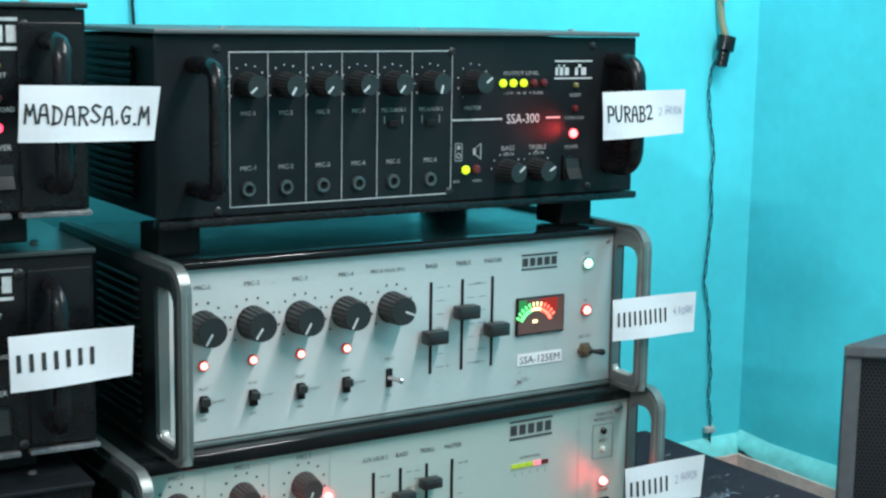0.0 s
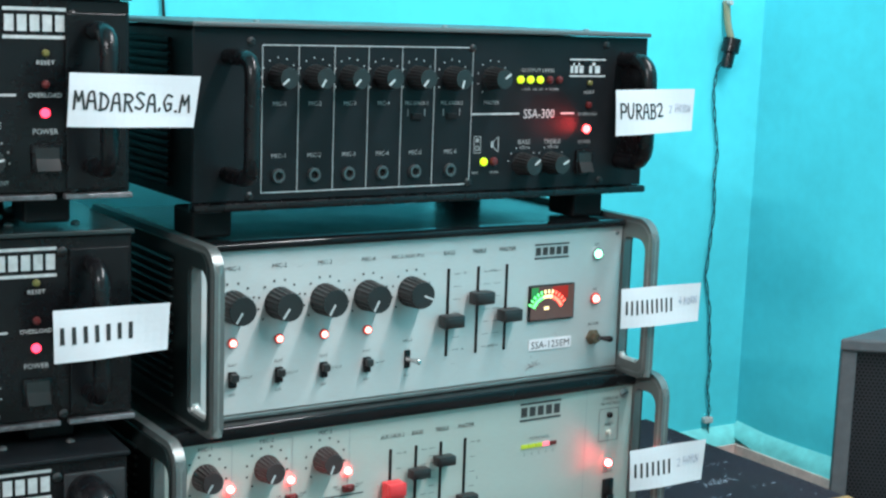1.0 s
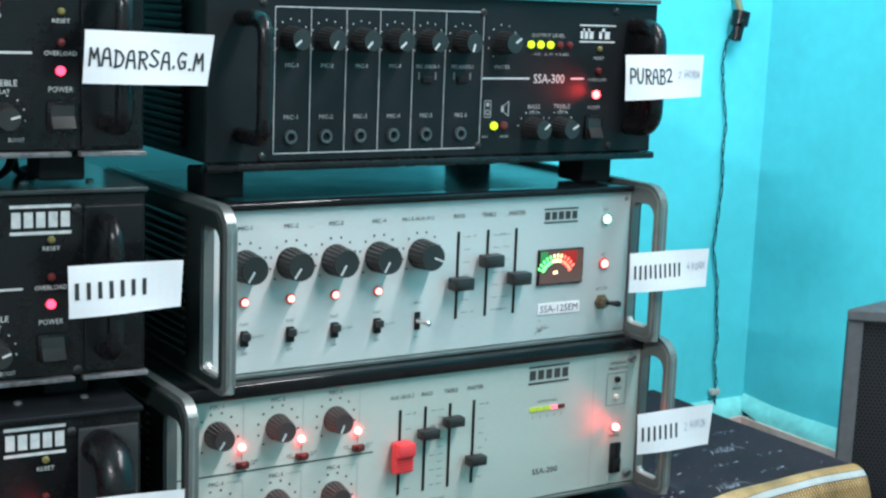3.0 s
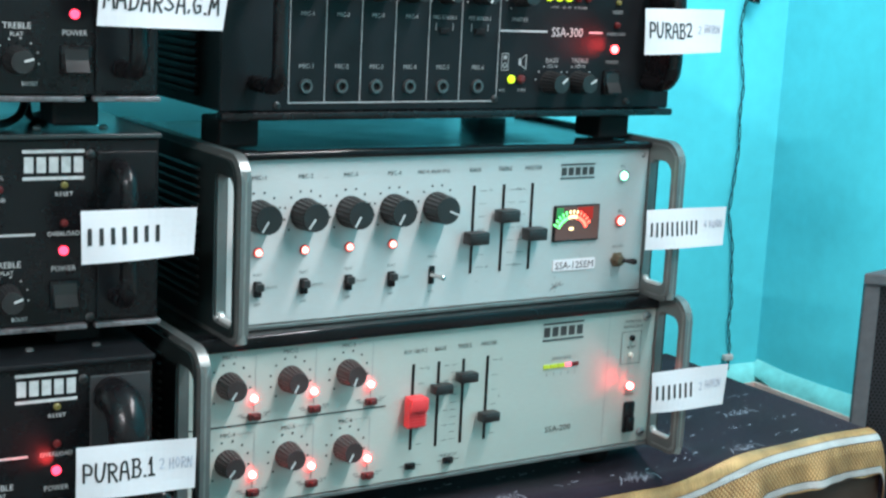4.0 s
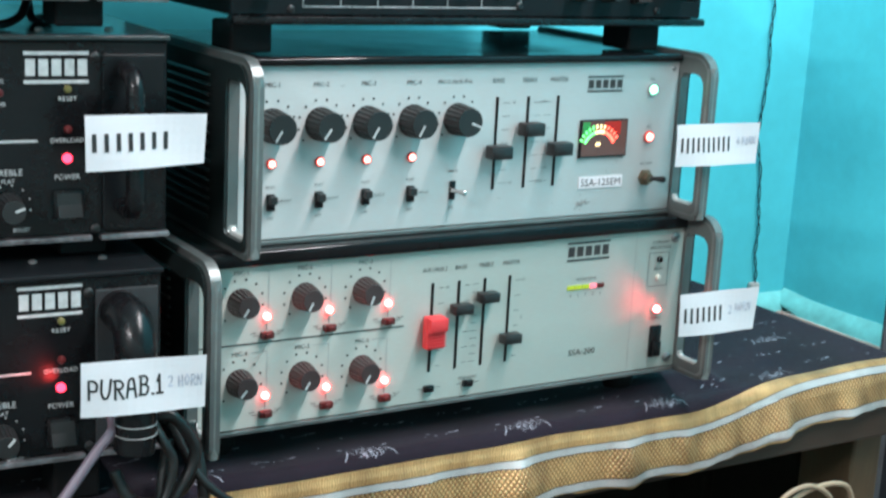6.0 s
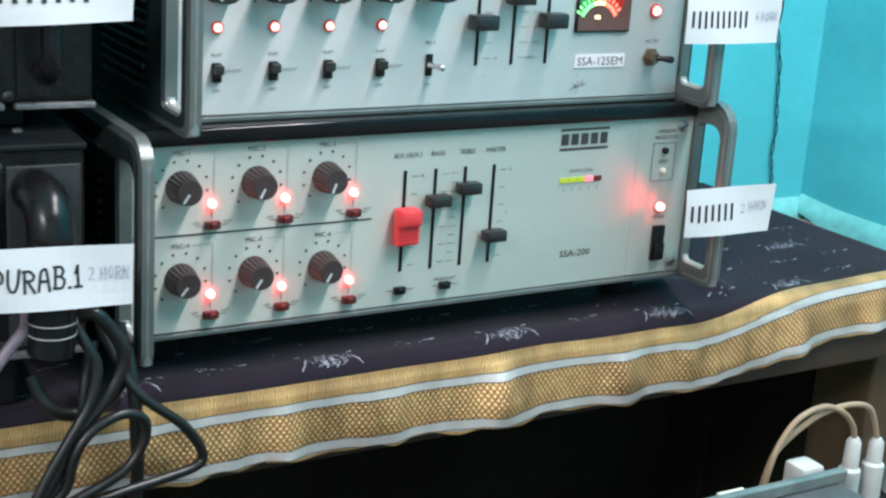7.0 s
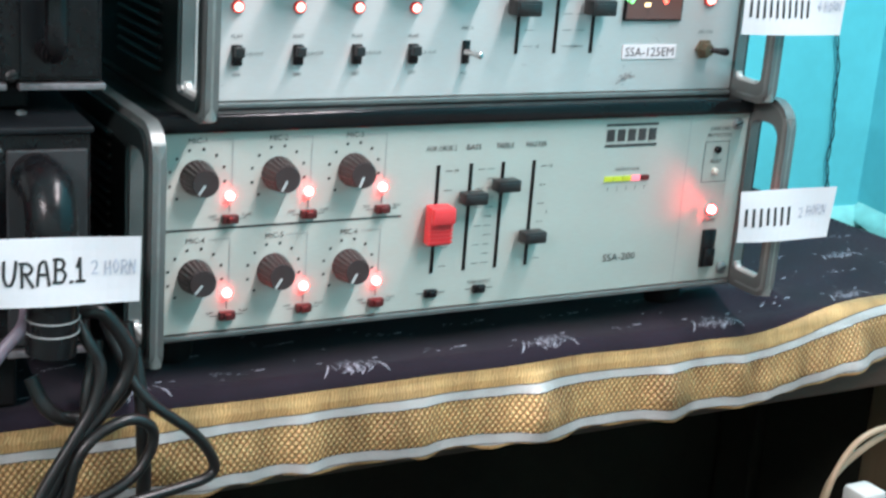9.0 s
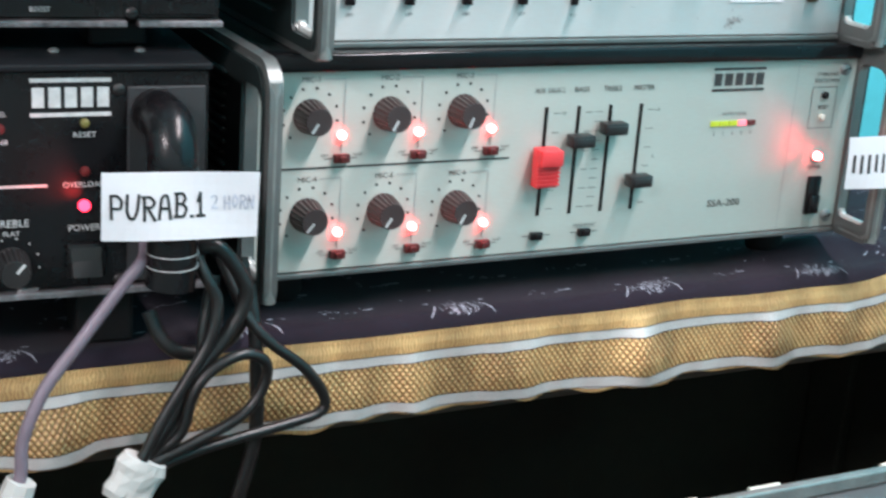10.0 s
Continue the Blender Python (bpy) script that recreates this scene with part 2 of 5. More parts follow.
def lathe(bm, prof, seg=20, m=None, flute=0.0):
    """Rings of (radius, height) round the local z axis, laid by the pose m."""
    m = m or Matrix()
    rings = []
    for k, (r, h) in enumerate(prof):
        ring = []
        for i in range(seg):
            a = 2 * math.pi * i / seg
            f = 1 - (flute if i % 2 and 0 < k < len(prof) - 1 else 0)
            ring.append(bm.verts.new(m @ Vector((r * f * math.cos(a), r * f * math.sin(a), h))))
        rings.append(ring)
    for a, b in zip(rings, rings[1:]):
        for i in range(seg):
            bm.faces.new((a[i], a[(i + 1) % seg], b[(i + 1) % seg], b[i]))
    bm.faces.new(rings[0][::-1])
    bm.faces.new(rings[-1])
    return bm


def facing(x, y, z):
    """Local z looks out of a front panel, towards -y."""
    return pose(x, y, z, 90, 0, 0)


def tube(bm, pts, r, seg=8, smooth=6):
    """A round cord through the points."""
    P = [Vector(p) for p in pts]
    Q = []
    n = len(P)
    for i in range(n - 1):
        p0, p1, p2, p3 = P[max(i - 1, 0)], P[i], P[i + 1], P[min(i + 2, n - 1)]
        for k in range(smooth):
            t = k / smooth
            Q.append(0.5 * ((2 * p1) + (p2 - p0) * t + (2 * p0 - 5 * p1 + 4 * p2 - p3) * t * t + (3 * p1 - p0 - 3 * p2 + p3) * t ** 3))
    Q.append(P[-1])
    rings, up = [], None
    for i, q in enumerate(Q):
        d = (Q[min(i + 1, len(Q) - 1)] - Q[max(i - 1, 0)]).normalized()
        if up is None:
            up = d.orthogonal().normalized()
        u = (up - d * up.dot(d)).normalized()
        up = u
        v = d.cross(u)
        rings.append([bm.verts.new(q + r * (math.cos(2 * math.pi * k / seg) * u + math.sin(2 * math.pi * k / seg) * v)) for k in range(seg)])
    for a, b in zip(rings, rings[1:]):
        for k in range(seg):
            bm.faces.new((a[k], a[(k + 1) % seg], b[(k + 1) % seg], b[k]))
    bm.faces.new(rings[0][::-1])
    bm.faces.new(rings[-1])
    return bm


def plate(bm, outline, hole, x0, x1):
    """A flat plate in the y-z plane with a hole, from x0 to x1."""
    es = []
    for loop in (outline, hole):
        if loop:
            vs = [bm.verts.new((x0, y, z)) for y, z in loop]
            es += [bm.edges.new((vs[i], vs[(i + 1) % len(vs)])) for i in range(len(vs))]
    fs = bmesh.ops.triangle_fill(bm, use_beauty=True, use_dissolve=False, edges=es)["geom"]
    fs = [f for f in fs if isinstance(f, bmesh.types.BMFace)]
    r = bmesh.ops.extrude_face_region(bm, geom=fs)
    bmesh.ops.translate(bm, verts=[v for v in r["geom"] if isinstance(v, bmesh.types.BMVert)], vec=(x1 - x0, 0, 0))
    bmesh.ops.recalc_face_normals(bm, faces=bm.faces)
    return bm


def rounded(y0, y1, z0, z1, r, n=5):
    """A rounded rectangle; r is one radius or four, from the lower near corner on, anticlockwise."""
    r = r if isinstance(r, tuple) else (r,) * 4
    out = []
    for (cy, cz, a), q in zip(((y0, z0, 180), (y1, z0, 270), (y1, z1, 0), (y0, z1, 90)), r):
        sy, sz = (1 if cy == y0 else -1), (1 if cz == z0 else -1)
        for k in range(n + 1):
            t = radians(a + 90 * k / n)
            out.append((cy + sy * q + q * math.cos(t), cz + sz * q + q * math.sin(t)))
    return out


GLYPHS = {}


def glyph(s):
    if s not in GLYPHS:
        c = bpy.data.curves.new("lettering", "FONT")
        c.body, c.size, c.resolution_u, c.align_x = s, 1.0, 2, "LEFT"
        o = bpy.data.objects.new("lettering", c)
        scene.collection.objects.link(o)
        bpy.context.view_layer.update()
        me = bpy.data.meshes.new_from_object(o)
        bpy.data.objects.remove(o)
        w = max((v.co.x for v in me.vertices), default=0.3)
        GLYPHS[s] = ([v.co.copy() for v in me.vertices], [tuple(p.vertices) for p in me.polygons], w)
    return GLYPHS[s]


def write(bm, s, m, h, width=None, align=0.5, bold=0.0):
    """Flat letters of cap height h in the local x-y plane of the pose m; width squeezes them."""
    vs, fs, w = glyph(s)
    k = h / 0.70
    kx = width / w if width else k
    for dx in ((-bold, bold) if bold else (0,)):
        new_vs = [bm.verts.new(m @ Vector(((v.x - w * align) * kx + dx, v.y * k - h / 2, 0 if dx <= 0 else 0.00002))) for v in vs]
        for f in fs:
            try:
                bm.faces.new([new_vs[i] for i in f])
            except ValueError:
                pass


def quad(bm, x0, x1, z0, z1, y):
    vs = [bm.verts.new(p) for p in ((x0, y, z0), (x1, y, z0), (x1, y, z1), (x0, y, z1))]
    bm.faces.new(vs)


def line(bm, x0, z0, x1, z1, y, w=0.0005):
    d = Vector((x1 - x0, 0, z1 - z0)).normalized() * w / 2
    n = Vector((-d.z, 0, d.x))
    a, b = Vector((x0, y, z0)), Vector((x1, y, z1))
    bm.faces.new([bm.verts.new(p) for p in (a - n, b - n, b + n, a + n)])


def thing(name, x, y, z, label, category, group="", rz=0.0):
    e = new(name)
    e.empty_display_size = 0.05
    e.matrix_world = pose(x, y, z, 0, 0, rz)
    e["base"] = (x, y, z)
    return tagged(e, label, category, group)


def part(name, bm, material, parent, label="", smooth=False, base=None):
    """Links a bmesh, drawn in the room's metres, as one mesh under a thing or a part."""
    me = bpy.data.meshes.new(name)
    base = base if base is not None else (parent["base"] if parent else (0, 0, 0))
    bmesh.ops.translate(bm, verts=bm.verts, vec=[-c for c in base])
    bm.to_mesh(me)
    bm.free()
    me.materials.append(material)
    if smooth:
        me.shade_smooth()
        me.set_sharp_from_angle(angle=radians(40))
    ob = new(name, me)
    if parent:
        ob.parent = parent
        ob["base"] = tuple(base)
    return tagged(ob, label)


def again(name, mesh_ob, parent, x, y, z, rot=(0, 0, 0), label=""):
    """Another part on the same mesh; mesh drawn round its own origin."""
    ob = new(name, mesh_ob.data)
    ob.parent = parent
    b = parent["base"]
    ob["base"] = tuple(b)
    ob.matrix_local = pose(x - b[0], y - b[1], z - b[2], *rot)
    return tagged(ob, label)


STORE = {}


def shared(key, build, material, smooth=True):
    """A mesh kept for pieces that are alike."""
    if key not in STORE:
        bm = bmesh.new()
        build(bm)
        me = bpy.data.meshes.new(key)
        bm.to_mesh(me)
        bm.free()
        me.materials.append(material)
        if smooth:
            me.shade_smooth()
            me.set_sharp_from_angle(angle=radians(35))
        STORE[key] = me
    return STORE[key]


def piece(name, key, build, material, parent, x, y, z, turn=0.0, label="", smooth=True):
    """A shared piece that sits on a front panel, turned about the panel's normal."""
    ob = new(name, shared(key, build, material, smooth))
    ob.parent = parent
    b = parent["base"]
    ob["base"] = tuple(b)
    ob.matrix_local = pose(x - b[0], y - b[1], z - b[2]) @ pose(0, 0, 0, 90, 0, 0) @ pose(0, 0, 0, 0, 0, turn)
    return tagged(ob, label)


def sub(name, key, build, material, parent_piece, dz=0.0, smooth=True):
    """A sub-part fixed in the frame of a piece."""
    ob = new(name, shared(key, build, material, smooth))
    ob.parent = parent_piece
    ob.matrix_local = pose(0, 0, dz)
    return ob


def knob(parent, key, x, y, z, r, h, material, turn, tip=0.86):
    k = piece("knob", key, lambda bm: lathe(bm, [(r * 1.02, 0), (r * 1.02, h * 0.12), (r, h * 0.15), (r * tip, h * 0.93), (r * tip * 0.93, h)], 40, flute=0.085), material, parent, x, y, z, turn, "", False)
    sub("pointer", key + "_pointer", lambda bm: box(bm, -0.0007, 0.0007, r * 0.1, r * tip * 0.92, h, h + 0.0003), WHITEINK, k)
    return k


def led(parent, x, y, z, r, lit, bezel=None, h=0.003):
    o = piece("indicator_lamp", f"led{r}{lit.name}{h}", lambda bm: lathe(bm, [(r, 0), (r, h * 0.5), (r * 0.8, h * 0.85), (r * 0.35, h)], 14), lit, parent, x, y, z)
    if bezel:
        sub("bezel", f"bezel{r}{bezel.name}", lambda bm: ring_mesh(bm, r * 1.02, r * 1.45, 0.0018), bezel, o)
    return o


def ring_mesh(bm, r0, r1, h, seg=18):
    rows = []
    for r, z in ((r0, 0), (r0, h), (r1 * 0.93, h), (r1, h * 0.6), (r1, 0)):
        rows.append([bm.verts.new((r * math.cos(2 * math.pi * i / seg), r * math.sin(2 * math.pi * i / seg), z)) for i in range(seg)])
    for a, b in zip(rows, rows[1:]):
        for i in range(seg):
            bm.faces.new((a[i], b[i], b[(i + 1) % seg], a[(i + 1) % seg]))


def screw(parent, x, y, z, r=0.0035, material=None, turn=20):
    def build(bm):
        lathe(bm, [(r, 0), (r, r * 0.3), (r * 0.7, r * 0.55), (r * 0.3, r * 0.6)], 14)
    o = piece("screw", f"screw{r}{(material or DULLSTEEL).name}", build, material or DULLSTEEL, parent, x, y, z, turn)
    sub("slot", f"slot{r}", lambda bm: box(bm, -r * 0.75, r * 0.75, -r * 0.12, r * 0.12, r * 0.5, r * 0.62), RUBBER, o, 0, False)
    return o


def slider(parent, x, y, z0, z1, zk, material, name="fader", size=(0.0145, 0.0085, 0.013), red=False):
    """A slot with a cap that runs in it."""
    s = part("fader_slot", box(bmesh.new(), x - 0.0011, x + 0.0011, y - 0.0006, y + 0.002, z0, z1), RUBBER, parent)
    w, hh, d = size
    bm = bmesh.new()
    if red:
        box(bm, x - w / 2, x + w / 2, y - d * 0.75, y - 0.001, zk - hh, zk + hh, 0.0012)
        box(bm, x - w / 2, x + w / 2, y - d * 1.15, y - d * 0.7, zk + hh * 0.15, zk + hh, 0.0015)
        for i in range(5):
            box(bm, x - w / 2 - 0.0002, x + w / 2 + 0.0002, y - d * 0.83, y - d * 0.72, zk - hh * 0.85 + i * hh * 0.2, zk - hh * 0.75 + i * hh * 0.2)
    else:
        box(bm, x - w / 2, x + w / 2, y - d, y - 0.0015, zk - hh / 2, zk + hh / 2, 0.0012)
        box(bm, x - w * 0.4, x + w * 0.4, y - d - 0.0006, y - d + 0.0004, zk - hh * 0.3, zk + hh * 0.3, 0.0003)
    part("fader_cap", bm, material, parent, "", True)
    return s


def dots(bm, x, z, y, r, n=9, a0=-140, a1=140, size=0.0007):
    for i in range(n):
        a = radians(a0 + (a1 - a0) * i / (n - 1))
        quad(bm, x + r * math.sin(a) - size, x + r * math.sin(a) + size, z + r * math.cos(a) - size, z + r * math.cos(a) + size, y)


def wordmark(bm, x0, x1, z0, z1, y):
    """A maker's mark as plain shapes: two rules and a row of blocks."""
    h = z1 - z0
    quad(bm, x0, x1, z1 - 0.11 * h, z1, y)
    quad(bm, x0, x1, z0, z0 + 0.11 * h, y)
    n, w = 5, (x1 - x0) / 5.0
    for i in range(n):
        a, b = x0 + i * w + 0.08 * w, x0 + (i + 1) * w - 0.08 * w
        quad(bm, a + 0.05 * w, b - 0.05 * w, z0 + 0.24 * h, z1 - 0.24 * h, y)


def say(bm, s, x, y, z, h, width=None):
    write(bm, s, facing(x, y, z), h, width)


def dhandle(parent, x, y, z0, z1, out, r, material=None):
    c = r * 2.2
    pts = [(x, y + 0.003, z1), (x, y - out + c, z1), (x, y - out + c * 0.3, z1 - c * 0.3), (x, y - out, z1 - c), (x, y - out, (z0 + z1) / 2), (x, y - out, z0 + c), (x, y - out + c * 0.3, z0 + c * 0.3), (x, y - out + c, z0), (x, y + 0.003, z0)]
    return part("handle", tube(bmesh.new(), pts, r, 12, 4), material or SOFTBLK, parent, "", True)


# ---------------------------------------------------------------- room
def slab(name, bounds, material, bev=0.0):
    ob = part(name, box(bmesh.new(), *bounds, bev), material, None)
    return tagged(ob, kind="structure")


XL, XR, YB, YF, ZC = -2.3, 0.708, 0.345, -2.7, 2.7
tagged(slab("wall_north", (XL - 0.12, XR + 0.12, YB, YB + 0.12, 0, ZC), WALL), "cyan painted plaster wall behind the amplifiers", "wall")
tagged(slab("wall_east", (XR, XR + 0.12, YF, YB, 0, ZC), WALL), "cyan painted plaster side wall", "wall")
tagged(slab("wall_west", (XL - 0.12, XL, YF, YB, 0, ZC), CEIL), "off-white plaster wall", "wall")
tagged(slab("wall_south", (XL - 0.12, XR + 0.12, YF - 0.12, YF, 0, ZC), CEIL), "off-white plaster wall", "wall")
tagged(slab("floor", (XL - 0.12, XR + 0.12, YF - 0.12, YB + 0.12, -0.1, 0), FLOOR), "dark cement floor", "floor")
tagged(slab("ceiling", (XL - 0.12, XR + 0.12, YF - 0.12, YB + 0.12, ZC, ZC + 0.1), CEIL), "white ceiling", "ceiling")


def ledge(name, along_x):
    """A low plinth whose sloping top is painted and whose face has lost its paint."""
    bm = bmesh.new()
    top, face, low, d = 0.708, 0.694, 0.685, 0.012
    n = 60
    a0, a1 = ((XL, XR - 0.0015) if along_x else (YF, YB - 0.0015))
    rows = []
    for i in range(n + 1):
        a = a0 + (a1 - a0) * i / n
        w = 0.006 * noise.noise(Vector((a * 13, 3.1 if along_x else 7.7, 0)))
        row = []
        for off, z in ((0.0, top + w), (d * 0.55, face + 0.008 + w), (d, face + w), (d + 0.001, low + 3.0 * w), (0.0, low + 3.0 * w)):
            row.append(bm.verts.new((a, YB - off, z) if along_x else (XR - off, a, z)))
        rows.append(row)
    for r, s in zip(rows, rows[1:]):
        for k in range(4):
            bm.faces.new((r[k], s[k], s[k + 1], r[k + 1]))
    bmesh.ops.recalc_face_normals(bm, faces=bm.faces)
    ob = part(name, bm, PLINTH, None, "cyan painted plinth moulding with a crumbling edge", True)
    tagged(ob, category="moulding", kind="structure")
    bm = bmesh.new()
    if along_x:
        box(bm, XL, XR - 0.010, YB - 0.016, YB - 0.001, 0.002, 0.687)
    else:
        box(bm, XR - 0.016, XR - 0.001, YF, YB - 0.017, 0.002, 0.687)
    ob = part(name + "_bare", bm, PLASTER, None, "bare pinkish plaster below the moulding")
    tagged(ob, category="plaster", kind="structure")


ledge("trim", True)
ledge("trim_side", False)

# tube lights: one hung below the ceiling, one unseen fill on the west wall
GLASS = glow("tube_glass", (0.95, 1, 1), 3.0)


def tube_light(m, label):
    lamp = thing("tube_light", 0, 0, 0, label, "lamp", "tube lights")
    part("batten", box(bmesh.new(), -0.62, 0.62, 0.001, 0.040, -0.03, 0.03, 0.004), CEIL, lamp)
    part("tube", tube(bmesh.new(), [(-0.58, 0.062, 0.0), (0, 0.062, 0.0), (0.58, 0.062, 0.0)], 0.012, 10, 2), GLASS, lamp, "", True)
    for xx in (-0.60, 0.60):
        part("lamp_holder", box(bmesh.new(), xx - 0.012, xx + 0.012, 0.0405, 0.075, -0.02, 0.02, 0.003), CEIL, lamp)
    lamp.matrix_world = m
    return lamp


hang = tube_light(pose(0.35, -0.72, 2.275, -90, 0, 90), "white batten tube light hung below the ceiling")
for dx in (-0.45, 0.45):
    part("hanger", tube(bmesh.new(), [(dx, 0.0005, 0.0), (dx, -0.2, 0.0), (dx, -0.4245, 0.0)], 0.004, 8, 2), CEIL, hang)
tube_light(pose(XL, -1.25, 2.30, 0, 0, -90), "unseen batten tube light added as fill on the opposite wall")

# ---------------------------------------------------------------- table and cloth
TZ = 0.742
table = thing("table", -0.1, 0.13, 0, "old dark brown wooden table under a cloth", "table")
part("tabletop", box(bmesh.new(), -0.80, 0.513, -0.012, 0.30, TZ - 0.030, TZ, 0.003), WOOD, table)
part("apron", box(bmesh.new(), -0.79, 0.528, -0.016, 0.014, 0.679, TZ - 0.031, 0.003), WOOD, table)
# boards added to hide the lit wall and black out the space below
part("shade_back_board", box(bmesh.new(), -0.79, 0.498, 0.270, 0.290, 0.24, TZ - 0.031, 0.003), SHADEWOOD, table)
part("shade_back_board", box(bmesh.new(), 0.4985, 0.640, 0.270, 0.290, 0.24, 0.575, 0.003), SHADEWOOD, table)
part("shade_side_board", box(bmesh.new(), 0.500, 0.514, 0.0825, 0.2145, 0.24, TZ - 0.0315, 0.003), SHADEWOOD, table)
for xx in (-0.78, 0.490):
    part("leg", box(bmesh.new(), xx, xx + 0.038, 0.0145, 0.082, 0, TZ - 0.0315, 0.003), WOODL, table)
    # rear leg: shade painted in with the near-black wood
    part("leg", box(bmesh.new(), xx, xx + 0.038, 0.215, 0.268, 0, TZ - 0.0315, 0.003), SHADEWOOD, table)


def smooth01(t):
    t = max(0.0, min(1.0, t))
    return t * t * (3 - 2 * t)


CLOTH_Z = 0.7465


def cloth_point(x, s, lift=0.0):
    """s: metres over the cloth from the back edge (s=0 at the fold); negative on the top, positive down the front."""
    shift = smooth01((x - 0.235) / 0.17)
    s = s + 0.0035 - 0.019 * shift
    yf = -0.020 + 0.0025 * noise.noise(Vector((x * 7, 0, 1.3)))
    zt = CLOTH_Z + 0.003 * shift + 0.0016 * noise.noise(Vector((x * 14, s * 11, 4.2)))
    zt += 0.013 * math.exp(-((x - 0.25) / 0.05) ** 2 - ((s + 0.047) / 0.019) ** 2)
    over = max(0.0, x - 0.513)
    x = min(x, 0.513) + 0.014 * (1 - math.exp(-over / 0.014))
    zt -= 0.9 * max(0.0, over - 0.006)
    r = 0.012
    ridge = 0.007 * math.exp(-((x - 0.298 - 0.20 * (s + 0.02)) / 0.012) ** 2) * smooth01((0.10 + s) / 0.05) * smooth01((-s - 0.010) / 0.045)
    if s < -r:
        p = Vector((x, yf - s, zt + ridge))
        n = Vector((0, 0, 1))
    elif s < r * 0.57:
        a = (s + r) / (1.57 * r) * math.pi / 2
        p = Vector((x, yf + r - r * math.sin(a), zt - r + r * math.cos(a) + ridge * math.cos(a)))
        n = Vector((0, -math.sin(a), math.cos(a)))
    else:
        d = s - r * 0.57
        fold = 0.017 * noise.noise(Vector((x * 21, d * 5, 8.8))) * min(1, d / 0.03) + 0.009 * noise.noise(Vector((x * 48, d * 9, 2.1))) * min(1, d / 0.02)
        drop = 1 + 0.045 * noise.noise(Vector((x * 10, 5.5, 0)))
        p = Vector((x, yf - 0.001 - 0.45 * (fold + math.sqrt(fold * fold + 0.00006 * min(1, d / 0.03) ** 2)), zt - r - d * drop))
        n = Vector((0, -1, 0))
    return p + n * lift


def cloth_strip(name, s0, s1, ns, lift, material, parent, x0=-0.80, x1=0.583, nx=320, edge=0.0):
    bm = bmesh.new()
    uvl = bm.loops.layers.uv.new("UVMap")
    rows = []
    for j in range(ns + 1):
        row = []
        for i in range(nx + 1):
            x = x0 + (x1 - x0) * i / nx
            s = s0 + (s1 - s0) * j / ns
            if edge and j == ns:
                s += edge * noise.noise(Vector((x * 40, 0.4, 9)))
            v = bm.verts.new(cloth_point(x, s, lift))
            row.append((v, (x, -s)))
        rows.append(row)
    for a, b in zip(rows, rows[1:]):
        for i in range(nx):
            q = (b[i], b[i + 1], a[i + 1], a[i])
            f = bm.faces.new([v for v, _ in q])
            f.smooth = True
            for lp, (_, uv) in zip(f.loops, q):
                lp[uvl].uv = uv
    return part(name, bm, material, parent)


cloth = thing("tablecloth", -0.1, 0.1, CLOTH_Z, "dark navy tablecloth with pale flower prints and a gold brocade border", "tablecloth")
cloth_strip("cloth", -0.30, 0.0492, 175, 0.0, CLOTH, cloth, edge=0.002)
cloth_strip("gold_band", -0.0005, 0.0108, 6, 0.0020, GOLDR, cloth, edge=0.0)
cloth_strip("silver_band", 0.0108, 0.0165, 4, 0.0024, SILVERB, cloth)
cloth_strip("gold_band", 0.0165, 0.041, 12, 0.0020, GOLD, cloth)
cloth_strip("silver_band", 0.041, 0.0478, 4, 0.0024, SILVERB, cloth, edge=0.002)
cloth_strip("gold_band", 0.0478, 0.0490, 2, 0.0020, GOLDR, cloth, edge=0.004)

for s0 in (0.0104, 0.0163, 0.0405, 0.0474):
    cloth_strip("edge_thread", s0, s0 + 0.00045, 1, 0.0027, BROWNKNOB, cloth)

bm = bmesh.new()
rng = random.Random(4)


def stroke(bm, x, s, dx, ds, w):
    n = 3
    prev = None
    for k in range(n + 1):
        t = k / n
        ww = w * (1 - 0.75 * abs(2 * t - 1))
        px, ps = x + dx * t + 0.0012 * math.sin(3 * t), s + ds * t
        l = math.hypot(dx, ds) or 1
        a = bm.verts.new(cloth_point(px - ds / l * ww, ps + dx / l * ww, 0.0005))
        b = bm.verts.new(cloth_point(px + ds / l * ww, ps - dx / l * ww, 0.0005))
        if prev:
            bm.faces.new((prev[0], prev[1], b, a))
        prev = (a, b)


def flower(bm, x, s, k):
    for i in range(int(60 * k)):
        a = rng.uniform(-1.2, 1.2)
        q = rng.uniform(0.2, 1) * 0.014 * k
        stroke(bm, x + q * math.sin(a) * 1.2, s + 0.008 * k - q * math.cos(a), rng.uniform(-0.003, 0.003), -rng.uniform(0.002, 0.006) * k, rng.uniform(0.0002, 0.00045))
    for sg in (-1, 1):
        stroke(bm, x + sg * 0.014 * k, s - 0.006 * k, sg * 0.007 * k, 0.012 * k, 0.0008)
        stroke(bm, x + sg * 0.016 * k, s - 0.009 * k, sg * 0.004 * k, -0.001, 0.0011)


def sprig(bm, x, s):
    for i in range(7):
        stroke(bm, x + rng.uniform(-0.014, 0.014), s + rng.uniform(-0.003, 0.003), rng.uniform(0.001, 0.004), rng.uniform(-0.002, 0.002), rng.uniform(0.0003, 0.0009))
    stroke(bm, x + 0.014, s, 0.007, -0.001, 0.0012)


